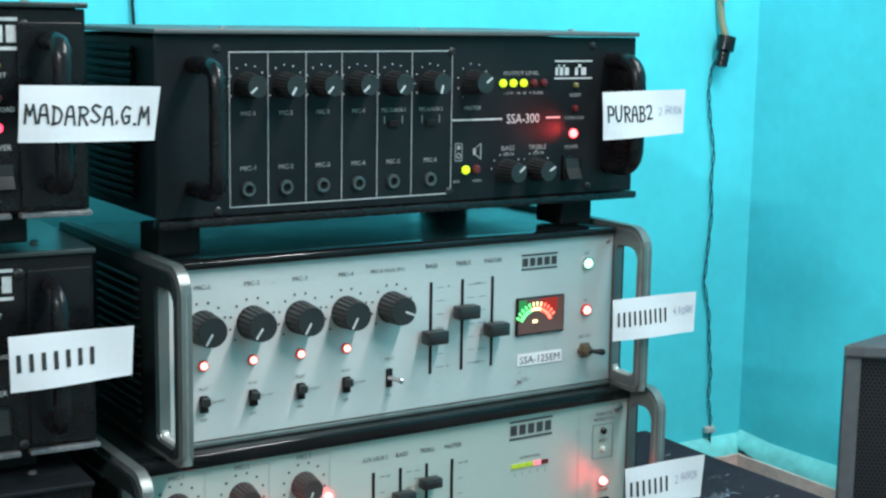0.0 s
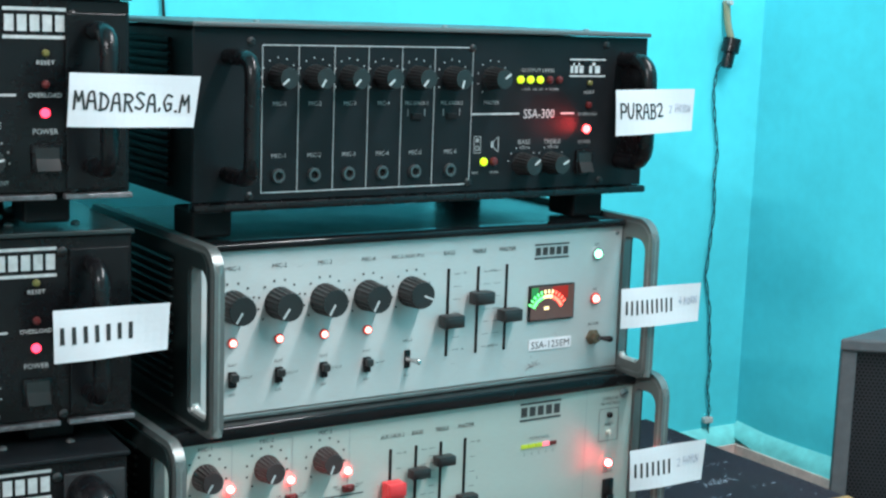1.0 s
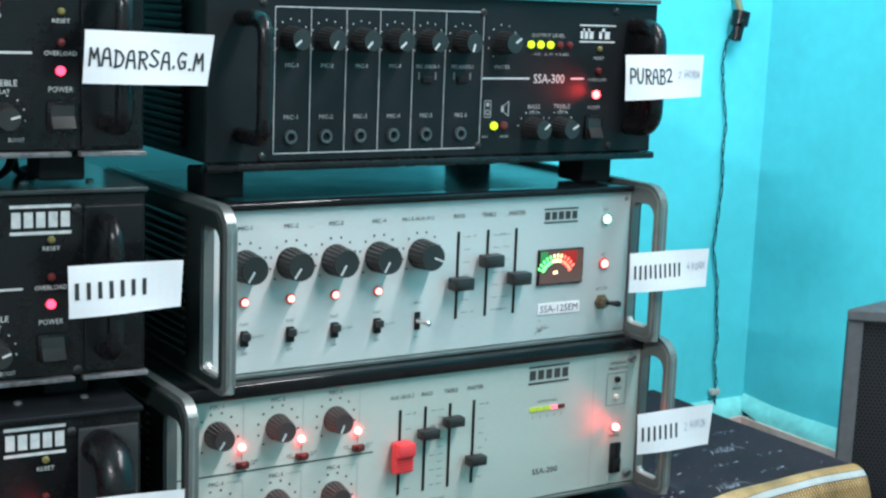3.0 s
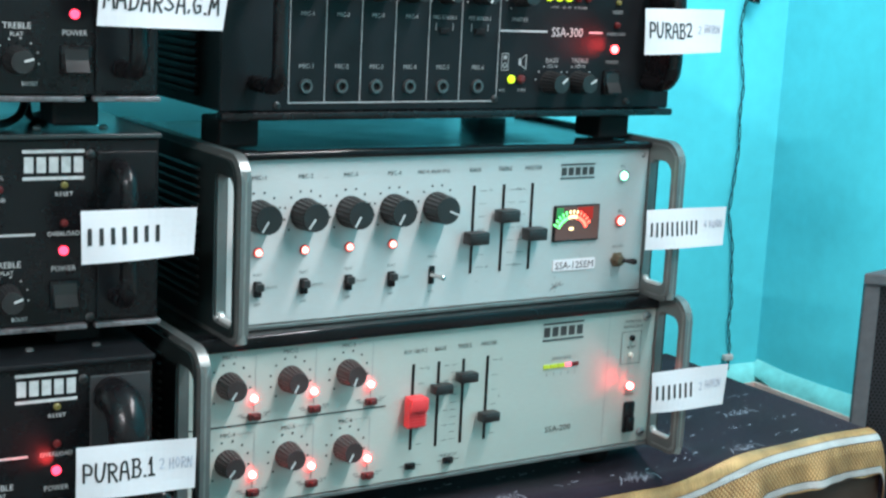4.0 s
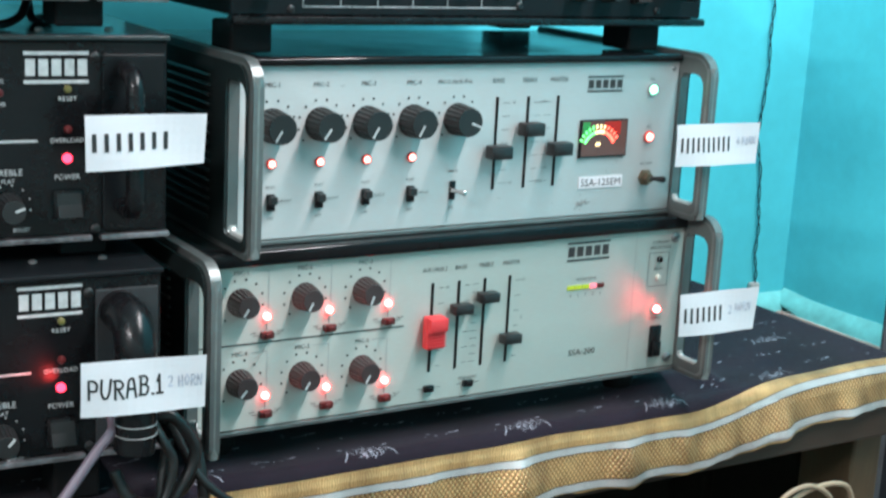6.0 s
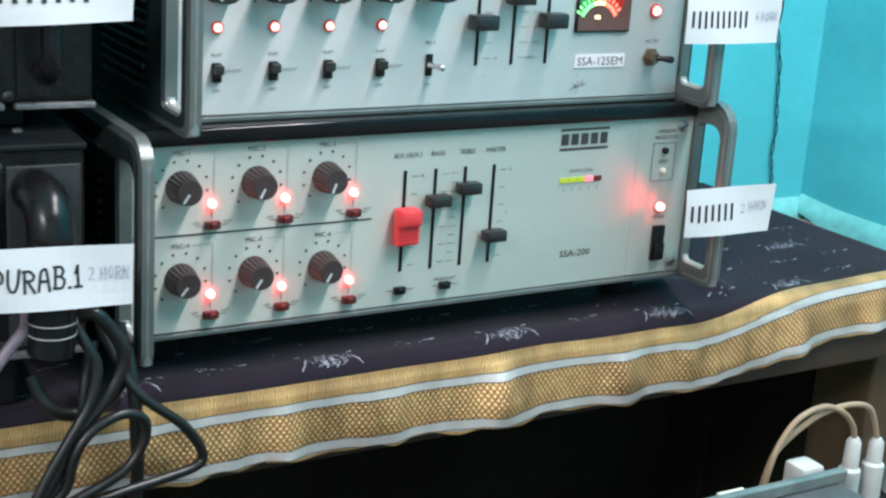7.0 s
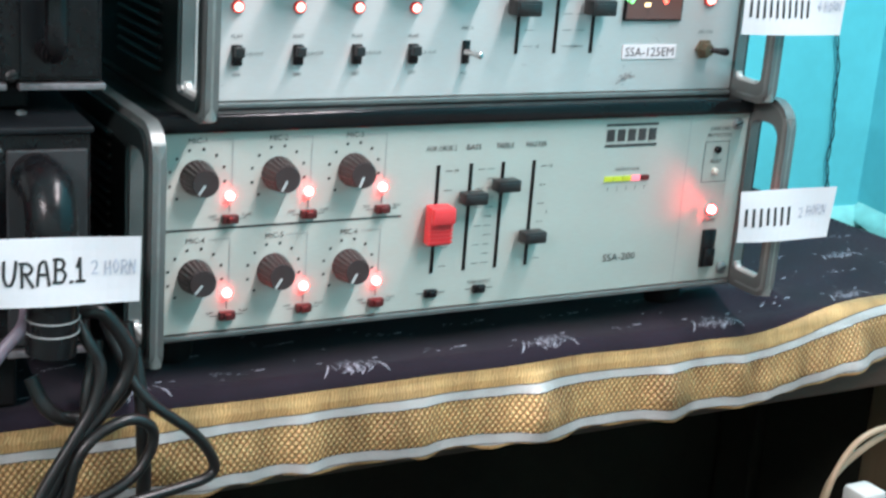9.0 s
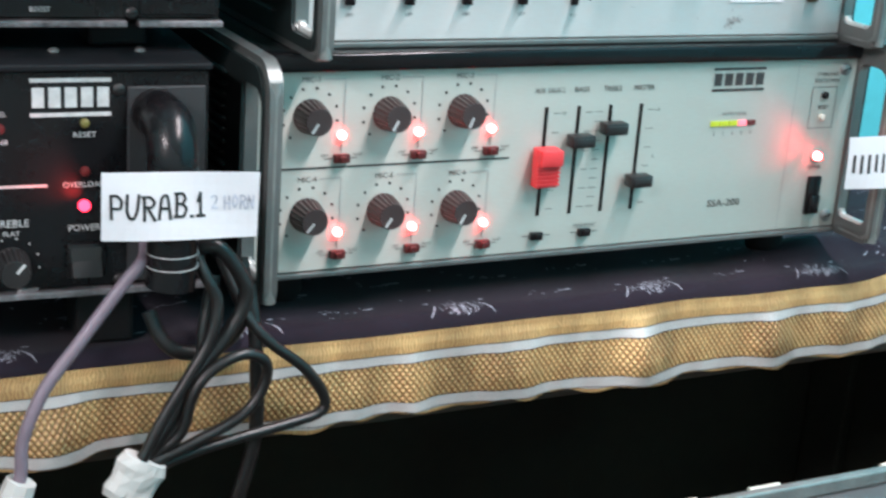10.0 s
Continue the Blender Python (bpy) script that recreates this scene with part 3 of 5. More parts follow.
for i in range(9):
    x = -0.749 + 0.139 * i
    for j in range(4):
        s = -0.0135 - 0.078 * j
        xx = x + (0.0695 if j % 2 else 0)
        if xx < 0.50:
            flower(bm, xx, s, 1.05)
        for du, ds in ((0.065, -0.012), (0.035, -0.045), (0.10, -0.05)):
            if xx + du < 0.49:
                sprig(bm, xx + du, s + ds)
for i in range(260):
    x, s = rng.uniform(-0.75, 0.50), rng.uniform(-0.29, -0.012)
    stroke(bm, x, s, rng.uniform(-0.004, 0.004), rng.uniform(-0.003, 0.003), rng.uniform(0.0003, 0.0008))
tagged(part("flower_print", bm, MOTIF, cloth, "pale printed flowers"), kind="stuff")

# ---------------------------------------------------------------- silver amplifiers


def silver_case(a, x0, x1, yf, z0, z1, panel, depth, rim_h):
    """Body, side plates with grab slots, louvres, panel, black rim and feet of a silver amplifier. x0, x1: inner faces of the plates."""
    t = 0.0075
    part("body", box(bmesh.new(), x0 + 0.001, x1 - 0.001, yf + 0.004, yf + depth, z0 + 0.001, z1 + rim_h, 0.002), TOPS, a)
    part("front_panel", box(bmesh.new(), x0 + 0.0005, x1 - 0.0005, yf, yf + 0.003, z0, z1, 0.0006, 1), panel, a)
    part("top_rim", box(bmesh.new(), x0 + 0.001, x1 - 0.001, yf - 0.005, yf + 0.012, z1 + 0.0004, z1 + rim_h + 0.001, 0.0022, 4), RIMBLK, a, "", True)
    part("bottom_rim", box(bmesh.new(), x0 + 0.001, x1 - 0.001, yf - 0.002, yf + 0.010, z0 - 0.004, z0 - 0.0004, 0.001), CAST, a)
    for side, (p0, p1) in (("left", (x0 - t, x0)), ("right", (x1, x1 + t))):
        lo, hi = z0 - 0.0045, z1 + rim_h + 0.004
        fy = yf - (0.042 if side == "left" else 0.038)
        outline = rounded(fy, yf + depth + 0.004, lo, hi, (0.010, 0.006, 0.006, 0.019), 6)
        hole = rounded(fy + 0.0088, yf - 0.002, lo + 0.012, hi - 0.017, (0.006, 0.005, 0.006, 0.010), 5)
        sp = part("side_plate", plate(bmesh.new(), outline, hole, p0, p1), CAST, a, "grey cast side plate with a grab slot", True)
        inner = rounded(fy + 0.0038, yf + depth, lo + 0.0042, hi - 0.0042, (0.0065, 0.004, 0.004, 0.0155), 6)
        xm = (p0 + p1) / 2
        near = [(xm, q, r) for q, r in inner if q < fy + 0.020]
        half = (lo + hi) / 2
        edge = [(xm, yf - 0.006, lo + 0.0042)] + [e for e in near if e[2] < half][::-1] + [e for e in near if e[2] >= half][::-1] + [(xm, yf - 0.004, hi - 0.0042)]
        part("bare_edge", tube(bmesh.new(), edge, 0.0040, 10, 3), RIM, sp, "worn bright front edge", True)
        # low end of the slot only: bare metal, its highlight put into the colour
        low = [(xm, q, r) for q, r in hole if r < lo + 0.024]
        part("slot_edge", tube(bmesh.new(), low, 0.0024, 8, 2), BARE, sp, "bare metal of the grab slot, its highlight painted in", True)
        xo = p0 if side == "left" else p1
        sg = -1 if side == "left" else 1
        shell = rounded(fy + 0.0075, yf + depth, lo + 0.005, hi - 0.005, (0.006, 0.004, 0.004, 0.014), 5)
        gap = rounded(fy + 0.0081, yf - 0.0013, lo + 0.0113, hi - 0.0163, (0.006, 0.005, 0.006, 0.010), 5)
        xa, xb = sorted((xo + sg * 0.0002, xo + sg * 0.0022))
        part("side_cover", plate(bmesh.new(), shell, gap, xa, xb), GREENBLK, sp, "dark green louvred cover")
        n = 16
        for i in range(n):
            zz = lo + 0.018 + (hi - lo - 0.036) * i / (n - 1)
            bm = bmesh.new()
            xa, xb = sorted((xo + sg * 0.0018, xo + sg * 0.0052))
            box(bm, xa, xb, yf + 0.024, yf + 0.105, zz - 0.0014, zz + 0.0014, 0.0011, 1)
            part("louvre", bm, GREENBLK, sp)
    for fx in (x0 + 0.03, x1 - 0.03):
        for fy2 in (yf + 0.035, yf + depth - 0.04):
            bm = bmesh.new()
            lathe(bm, [(0.011, 0), (0.013, 0.004), (0.013, a["foot"])], 16, pose(fx, fy2, z0 - a["foot"]))
            part("foot", bm, RUBBER, a, "", True)


# lower amplifier, greenish panel with six channels
AB = thing("amplifier", 0.028, 0.15, CLOTH_Z, "silver public-address amplifier with six brown knobs and a red fader", "amplifier", "stacked amplifiers")
AB["foot"] = 0.0275
silver_case(AB, -0.185, 0.2405, 0.0, 0.7755, 0.8935, SILVER2, 0.25, 0.010)
YB_ = -0.0004
ink = bmesh.new()
rules = bmesh.new()
turns = (-146, -152, -158, -140, -146, -150)
for i, (kx, kz) in enumerate([(-0.1535, 0.868), (-0.105, 0.868), (-0.057, 0.868), (-0.1535, 0.810), (-0.1055, 0.810), (-0.0575, 0.809)]):
    knob(AB, "knob_brown", kx, 0.0, kz, 0.0100, 0.0150, BROWNKNOB, -turns[i], 0.82)
    dots(ink, kx, kz, YB_, 0.0165, 9, -135, 100, 0.0008)
    led(AB, kx + 0.0195, 0.0, kz - 0.0115, 0.0027, LEDRED, None, 0.0035)
    sw = part("slide_switch", box(bmesh.new(), kx + 0.0150, kx + 0.0245, -0.0035, 0.001, kz - 0.0275, kz - 0.0225, 0.0006), DARKRED, AB, "dark red slide switch", True)
    part("switch_nub", box(bmesh.new(), kx + 0.0175, kx + 0.0215, -0.0060, -0.0035, kz - 0.0268, kz - 0.0232, 0.0004), DARKRED, sw)
    tz = kz + 0.0212
    say(ink, f"MIC-{i + 1}", kx - 0.0005, YB_, tz, 0.0032)
    line(rules, kx + 0.0075, tz, kx + 0.0205, tz, YB_, 0.0004)
    line(rules, kx + 0.0205, tz, kx + 0.0205, kz - 0.006, YB_, 0.0004)
    line(ink, kx + 0.0195, kz - 0.0165, kx + 0.0195, kz - 0.0215, YB_, 0.0005)
    line(ink, kx + 0.0095, kz - 0.0252, kx + 0.0145, kz - 0.0252, YB_, 0.0004)
    line(ink, kx + 0.0250, kz - 0.0252, kx + 0.0300, kz - 0.0252, YB_, 0.0004)
    say(ink, "OFF", kx + 0.0095, YB_, kz - 0.0232, 0.0018)
    say(ink, "FLAT", kx + 0.0300, YB_, kz - 0.0232, 0.0018)
line(ink, -0.184, 0.8378, -0.0235, 0.8375, YB_, 0.0011)
for i, (fx, zk) in enumerate(((0.0, 0.8335), (0.023, 0.8475), (0.046, 0.8545), (0.0687, 0.8195))):
    if i == 0:
        slider(AB, fx, 0.0, 0.799, 0.868, zk - 0.002, REDPL, size=(0.0155, 0.0125, 0.012), red=True)
    else:
        slider(AB, fx, 0.0, 0.799, 0.868, zk, GREYKNOB, size=(0.0165, 0.0078, 0.011))
    for j in range(11):
        zz = 0.803 + 0.061 * j / 10
        if i in (0, 1, 3) and j % 2 == 0:
            line(ink, fx + 0.005, zz, fx + 0.010, zz, YB_, 0.0004)
        if i == 1:
            line(ink, fx + 0.012, zz, fx + 0.0175, zz, YB_, 0.00035)
    if i in (0, 3):
        say(ink, "10", fx + 0.0125, YB_, 0.864, 0.0022)
        say(ink, "5", fx + 0.0125, YB_, 0.8335, 0.0022)
for s, fx, w in (("AUX 1/AUX 2", 0.0012, 0.021), ("BASS", 0.0238, 0.0105), ("TREBLE", 0.0462, 0.013), ("MASTER", 0.0692, 0.0155)):
    say(ink, s, fx, YB_, 0.8785, 0.0034, w)
for fx in (0.0, 0.035):
    sw = part("slide_switch", box(bmesh.new(), fx - 0.0042, fx + 0.0042, -0.003, 0.001, 0.7835, 0.7885, 0.0006), SOFTBLK, AB, "", True)
    part("switch_nub", box(bmesh.new(), fx - 0.002, fx + 0.002, -0.0052, -0.003, 0.7842, 0.7878, 0.0004), SOFTBLK, sw)
    line(ink, fx - 0.0095, 0.786, fx - 0.0048, 0.786, YB_, 0.0005)
    line(ink, fx + 0.0048, 0.786, fx + 0.0105, 0.786, YB_, 0.0005)
say(ink, "TONE BOOST", 0.0352, YB_, 0.7905, 0.0022, 0.017)
wordmark(ink, 0.1215, 0.1630, 0.8740, 0.8895, YB_)
say(ink, "OUTPUT LEVEL", 0.142, YB_, 0.8590, 0.0021, 0.020)
for i in range(5):
    part("level_segment", box(bmesh.new(), 0.1240 + i * 0.0073, 0.1306 + i * 0.0073, -0.0010, 0.001, 0.8508, 0.8543, 0.0003), LEDBAR if i < 3 else LEDROSE if i == 3 else LEDOFF, AB)
    line(ink, 0.1275 + i * 0.0073, 0.8445, 0.1275 + i * 0.0073, 0.8475, YB_, 0.0004)
say(ink, "SSA-200", 0.1425, YB_, 0.7985, 0.0050, 0.0265)
line(rules, 0.190, 0.7765, 0.190, 0.8925, YB_, 0.00035)
say(ink, "OVERLOAD", 0.2155, YB_, 0.8835, 0.0026, 0.0175)
say(ink, "PROTECTION", 0.2155, YB_, 0.8790, 0.0026, 0.0205)
for a, b, c, d in ((0.2045, 0.8745, 0.2250, 0.8745), (0.2045, 0.8465, 0.2250, 0.8465), (0.2045, 0.8465, 0.2045, 0.8745), (0.2250, 0.8465, 0.2250, 0.8745)):
    line(ink, a, b, c, d, YB_, 0.0004)
say(ink, "RESET", 0.2152, YB_, 0.8610, 0.0026, 0.0095)
piece("fuse_cap", "fuse_cap", lambda bm: lathe(bm, [(0.0026, 0), (0.0026, 0.002), (0.0018, 0.0028)], 14), SOFTBLK, AB, 0.2152, 0, 0.8690)
piece("reset_button", "reset_button", lambda bm: lathe(bm, [(0.0022, 0), (0.0022, 0.002), (0.0015, 0.0026)], 14), CREAM, AB, 0.2150, 0, 0.8540)
led(AB, 0.2152, 0.0, 0.8272, 0.0030, LEDHOT, CHROME, 0.005)
say(ink, "POWER", 0.2158, YB_, 0.8190, 0.0026, 0.0115)
rk = part("rocker_switch", box(bmesh.new(), 0.2115, 0.2225, -0.0025, 0.001, 0.7855, 0.8125, 0.001), SOFTBLK, AB, "", True)
part("rocker", box(bmesh.new(), 0.2130, 0.2210, -0.0055, -0.0020, 0.7868, 0.8000, 0.0012), GLOSS, rk, "", True)
tagged(part("printed_markings", ink, PRINT, AB), kind="stuff")
tagged(part("printed_rule", rules, GREYINK, AB, "thin grey printed rules"), kind="stuff")
for sx, sz in ((0.2298, 0.8865), (0.2318, 0.7835)):
    screw(AB, sx, 0.0, sz, 0.0042, DULLSTEEL)

# middle amplifier, five channels with a level meter
AM = thing("amplifier", 0.037, 0.16, 0.903, "silver public-address amplifier with charcoal knobs and a lit meter", "amplifier", "stacked amplifiers")
AM["foot"] = 0.0030
YM = 0.010
silver_case(AM, -0.154, 0.2280, YM, 0.9085, 1.0290, SILVER, 0.20, 0.005)
ink = bmesh.new()
y = YM - 0.0004
for i, (kx, tr) in enumerate(((-0.129, -148), (-0.0920, -145), (-0.0550, -150), (-0.0180, -152), (0.0200, -68))):
    knob(AM, "knob_charcoal", kx, YM, 0.9885, 0.0118, 0.0185, GREYKNOB, -tr if tr < -100 else -112, 0.92)
    dots(ink, kx, 0.9885, y, 0.0172, 9, -130, 100, 0.0008)
    if i < 4:
        led(AM, kx, YM, 0.9620, 0.0026, LEDREDB, mat("red_bezel", (0.55, 0.045, 0.035), 0.35) if i == 0 else bpy.data.materials["red_bezel"], 0.004)
        sw = part("slide_switch", box(bmesh.new(), kx - 0.0030, kx + 0.0030, YM - 0.0028, YM + 0.001, 0.9290, 0.9408, 0.0008), SOFTBLK, AM, "", True)
        part("switch_nub", box(bmesh.new(), kx - 0.0026, kx + 0.0026, YM - 0.0075, YM - 0.0028, 0.9345, 0.9400, 0.0005), GREYKNOB, sw)
        say(ink, "FLAT", kx, y, 0.9455, 0.0020, 0.007)
        say(ink, "LO-CUT", kx + 0.0110, y, 0.9355, 0.0018, 0.010)
        say(ink, "OFF", kx, y, 0.9235, 0.0020)
        say(ink, f"MIC-{i + 1}", kx - 0.0005, y, 1.0163, 0.0033)
say(ink, "MIC-5 /AUX /P.U.", 0.0165, y, 1.0163, 0.0028, 0.0295)
say(ink, "MIC-5", 0.0182, y, 0.9500, 0.0020, 0.008)
say(ink, "P.U.", 0.0182, y, 0.9225, 0.0020)
tg = piece("toggle_switch", "toggle_slot", lambda bm: box(bm, -0.0026, 0.0026, -0.0072, 0.0072, 0, 0.0015, 0.0008), SOFTBLK, AM, 0.0182, YM, 0.9355)
sub("lever", "toggle_lever", lambda bm: lathe(bm, [(0.0022, 0), (0.0016, 0.006), (0.0022, 0.013), (0.0012, 0.014)], 12, pose(0, 0, 0.001, 0, 14, 0)), CHROME, tg)
for i, (fx, zk, s, w) in enumerate(((0.0540, 0.9635, "BASS", 0.0105), (0.0820, 0.9800, "TREBLE", 0.0135), (0.1095, 0.9640, "MASTER", 0.0165))):
    slider(AM, fx, YM, 0.934, 1.004, zk, GREYKNOB, size=(0.0185, 0.0100, 0.0125))
    say(ink, s, fx, y, 1.0165, 0.0034, w)
    for j in range(7):
        zz = 0.9385 + 0.061 * j / 6
        x0, x1 = (fx + 0.005, fx + 0.0115) if i < 2 else (fx - 0.0125, fx - 0.006)
        line(ink, x0, zz, x1, zz, y, 0.0003)
    say(ink, "10", fx + (0.0150 if i < 2 else -0.0150), y, 1.000, 0.0019)
    say(ink, "10", fx + (0.0150 if i < 2 else -0.0150), y, 0.9385, 0.0019)
wordmark(ink, 0.1365, 0.1712, 1.0060, 1.0185, y)
say(ink, "DC", 0.2005, y, 1.0150, 0.0024)
say(ink, "AC", 0.2005, y, 0.9772, 0.0024)
say(ink, "AC ON", 0.2005, y, 0.9475, 0.0024, 0.0115)
led(AM, 0.2012, YM, 1.0070, 0.0036, LEDGREEN, CHROME, 0.004)
led(AM, 0.2010, YM, 0.9690, 0.0034, LEDREDB, bpy.data.materials["red_bezel"], 0.004)
tg = piece("power_toggle", "power_toggle", lambda bm: lathe(bm, [(0.0068, 0), (0.0068, 0.002), (0.0045, 0.0028), (0.0040, 0.007)], 6), BRASS, AM, 0.2005, YM, 0.9360)
sub("lever", "power_lever", lambda bm: lathe(bm, [(0.0022, 0), (0.0018, 0.006), (0.0028, 0.013), (0.0014, 0.015)], 12, pose(0, 0, 0.004, 0, 42, 0)), SOFTBLK, tg)
tagged(part("printed_markings", ink, PRINT, AM), kind="stuff")
# level meter
mt = part("level_meter", box(bmesh.new(), 0.1320, 0.1780, YM - 0.0022, YM + 0.002, 0.9545, 0.9845, 0.0008), SOFTBLK, AM)
bm = bmesh.new()
quad(bm, 0.1332, 0.1768, 0.9560, 0.9835, YM - 0.0024)
part("dial", bm, METER, mt)
for x0, x1, m_ in ((0.1335, 0.1405, ZONE_G), (0.1545, 0.1705, ZONE_R)):
    bm = bmesh.new()
    quad(bm, x0, x1, 0.9725, 0.9828, YM - 0.00255)
    part("lit_zone", bm, m_, mt)
cx, cz = 0.1500, 0.9595
for k, m_ in ((0, M_G), (1, M_Y), (2, M_R)):
    bm = bmesh.new()
    for r0, r1 in ((0.0142, 0.0170), (0.0182, 0.0212)):
        for i in range(24):
            t = i / 23
            a = radians(-62 + 124 * t)
            seg = 0 if t < 0.36 else (1 if t < 0.62 else 2)
            if seg != k or (r0 > 0.016 and i % 2):
                continue
            h = radians(2.3)
            bm.faces.new([bm.verts.new((cx + r * math.sin(b), YM - 0.0027, cz + r * math.cos(b))) for r, b in ((r0, a - h), (r0, a + h), (r1, a + h), (r1, a - h))])
    if k == 1:
        quad(bm, cx - 0.0032, cx + 0.0012, 0.9640, 0.9665, YM - 0.0027)
    part("scale", bm, m_, mt)
bm = bmesh.new()
line(bm, cx, 0.958, cx - 0.004, 0.978, YM - 0.0030, 0.0004)
part("needle", bm, INK, mt)
st = part("model_sticker", box(bmesh.new(), 0.1345, 0.1772, YM - 0.0007, YM, 0.9300, 0.9390), PAPER, AM, "white printed sticker")
bm = bmesh.new()
say(bm, "SSA-125EM", 0.1558, YM - 0.0009, 0.9345, 0.0058, 0.039)
part("sticker_lettering", bm, INK, st)
bm = bmesh.new()
rs = random.Random(9)
for i in range(26):
    px, pz = 0.138 + rs.gauss(0, 0.004), 0.917 + rs.gauss(0, 0.004)
    quad(bm, px, px + rs.uniform(0.0005, 0.002), pz, pz + rs.uniform(0.0004, 0.002), y)
for i in range(10):
    px, pz = rs.uniform(-0.14, 0.22), rs.uniform(0.912, 1.02)
    line(bm, px, pz, px + rs.uniform(-0.004, 0.004), pz + rs.uniform(-0.004, 0.004), y, 0.0003)
tagged(part("scuffs", bm, GREYINK, AM), kind="stuff")
for sx, sz in ((0.2215, 1.0235),):
    screw(AM, sx, YM, sz, 0.0020, DULLSTEEL)

# ---------------------------------------------------------------- black amplifiers


def louvred_side(a, x, y0, y1, z0, z1, n, sg):
    for i in range(n):
        zz = z0 + (z1 - z0) * i / (n - 1)
        xa, xb = sorted((x, x + sg * 0.003))
        part("louvre", box(bmesh.new(), xa, xb, y0, y1, zz - 0.0021, zz + 0.0021, 0.001, 1), RUBBER, a)


def rocker(a, x, y, z, w, h):
    rk = part("rocker_switch", box(bmesh.new(), x - w / 2, x + w / 2, y - 0.003, y + 0.001, z - h / 2, z + h / 2, 0.0012), SOFTBLK, a, "", True)
    bm = bmesh.new()
    vs = [bm.verts.new((xx, yy, zz)) for xx in (x - w * 0.38, x + w * 0.38) for yy, zz in ((y - 0.003, z + h * 0.38), (y - 0.0042, z), (y - 0.0085, z - h * 0.40), (y - 0.003, z - h * 0.42))]
    bm.faces.new((vs[0], vs[1], vs[5], vs[4]))
    bm.faces.new((vs[1], vs[2], vs[6], vs[5]))
    bm.faces.new((vs[2], vs[3], vs[7], vs[6]))
    bm.faces.new((vs[0], vs[3], vs[2], vs[1]))
    bm.faces.new((vs[4], vs[5], vs[6], vs[7]))
    bmesh.ops.recalc_face_normals(bm, faces=bm.faces)
    part("rocker", bm, GREYKNOB, rk)


# upper amplifier on four blocks
YT = 0.018
AT = thing("amplifier", 0.045, 0.17, 1.0355, "black public-address amplifier with six ruled channels on rubber blocks", "amplifier", "stacked amplifiers")
part("body", box(bmesh.new(), -0.152, 0.246, YT + 0.004, YT + 0.23, 1.061, 1.184, 0.002), RUBBER, AT)
part("front_panel", box(bmesh.new(), -0.157, 0.2505, YT, YT + 0.0035, 1.0625, 1.1855, 0.0008, 1), BLACK, AT)
part("bottom_lip", box(bmesh.new(), -0.158, 0.2515, YT - 0.006, YT + 0.006, 1.0565, 1.0622, 0.0015), SOFTBLK, AT, "", True)
part("lid", box(bmesh.new(), -0.160, 0.2490, YT - 0.006, YT + 0.232, 1.1860, 1.1895, 0.001), SHEENLID, AT, "black lid, greyed for the wall's reflection")
louvred_side(AT, -0.1525, YT + 0.05, YT + 0.14, 1.071, 1.175, 19, -1)
for fx, fy in ((-0.1365, YT + 0.012), (0.2045, YT + 0.012), (0.2020, YT + 0.190)):
        part("rubber_block", box(bmesh.new(), fx - 0.0155, fx + 0.0155, fy, fy + 0.035, 1.0355, 1.0565, 0.002), RUBBER, AT)
for lx in (-0.10, 0.06, 0.20):
    piece("lid_screw", "lid_screw", lambda bm: lathe(bm, [(0.003, 0), (0.003, 0.001), (0.0015, 0.002)], 10), DULLSTEEL, AT, lx, YT + 0.02, 1.1895).matrix_local = pose(lx - 0.045, YT + 0.02 - 0.17, 1.1895 - 1.0355)
white, grey = bmesh.new(), bmesh.new()
y = YT - 0.0004
cols = [-0.1045, -0.0757, -0.0465, -0.0180, 0.0110, 0.0400, 0.0747]
for c in cols:
    line(white, c, 1.0685, c, 1.1740, y, 0.00045)
line(white, cols[0], 1.1740, cols[-1], 1.1748, y, 0.0007)
line(white, cols[0], 1.0685, cols[-1], 1.0690, y, 0.0007)
for i in range(6):
    kx = (cols[i] + cols[i + 1]) / 2 - 0.001
    knob(AT, "knob_black", kx, YT, 1.1515, 0.0090, 0.0175, GREYKNOB, (130, 150, 138, 132, 142, 165)[i], 0.86)
    dots(white, kx, 1.1515, y, 0.0140, 9, -120, 110, 0.0005)
    say(grey, f"MIC-{i + 1}" if i < 4 else f"MIC-{i + 1}/AUX-{i - 3}", kx, y, 1.1325, 0.0030, 0.0105 if i < 4 else 0.0205)
    say(grey, f"MIC-{i + 1}", kx, y, 1.0950, 0.0032, 0.0115)
    jk = piece("jack_socket", "jack_hex", lambda bm: ring_mesh(bm, 0.0031, 0.0052, 0.0026, 16), DARKNICKEL, AT, kx, YT, 1.0805)
    sub("socket_hole", "jack_hole", lambda bm: lathe(bm, [(0.0031, -0.001), (0.0031, 0.0006)], 14), RUBBER, jk)
    if i > 3:
        part("slide_switch", box(bmesh.new(), kx - 0.0045, kx + 0.0045, YT - 0.002, YT + 0.001, 1.1200, 1.1245, 0.0005), RUBBER, AT)
        line(grey, kx - 0.0075, 1.1225, kx - 0.0075, 1.1280, y, 0.0005)
        line(grey, kx + 0.0075, 1.1225, kx + 0.0075, 1.1280, y, 0.0005)
knob(AT, "knob_black", 0.0935, YT, 1.1515, 0.0090, 0.0175, GREYKNOB, -55, 0.86)
dots(white, 0.0935, 1.1515, y, 0.0140, 9, -140, 120, 0.0005)
say(grey, "MASTER", 0.0935, y, 1.1325, 0.0030, 0.0150)
line(white, 0.0755, 1.1235, 0.1205, 1.1235, y, 0.0013)
line(white, 0.1620, 1.1235, 0.1755, 1.1235, y, 0.0013)
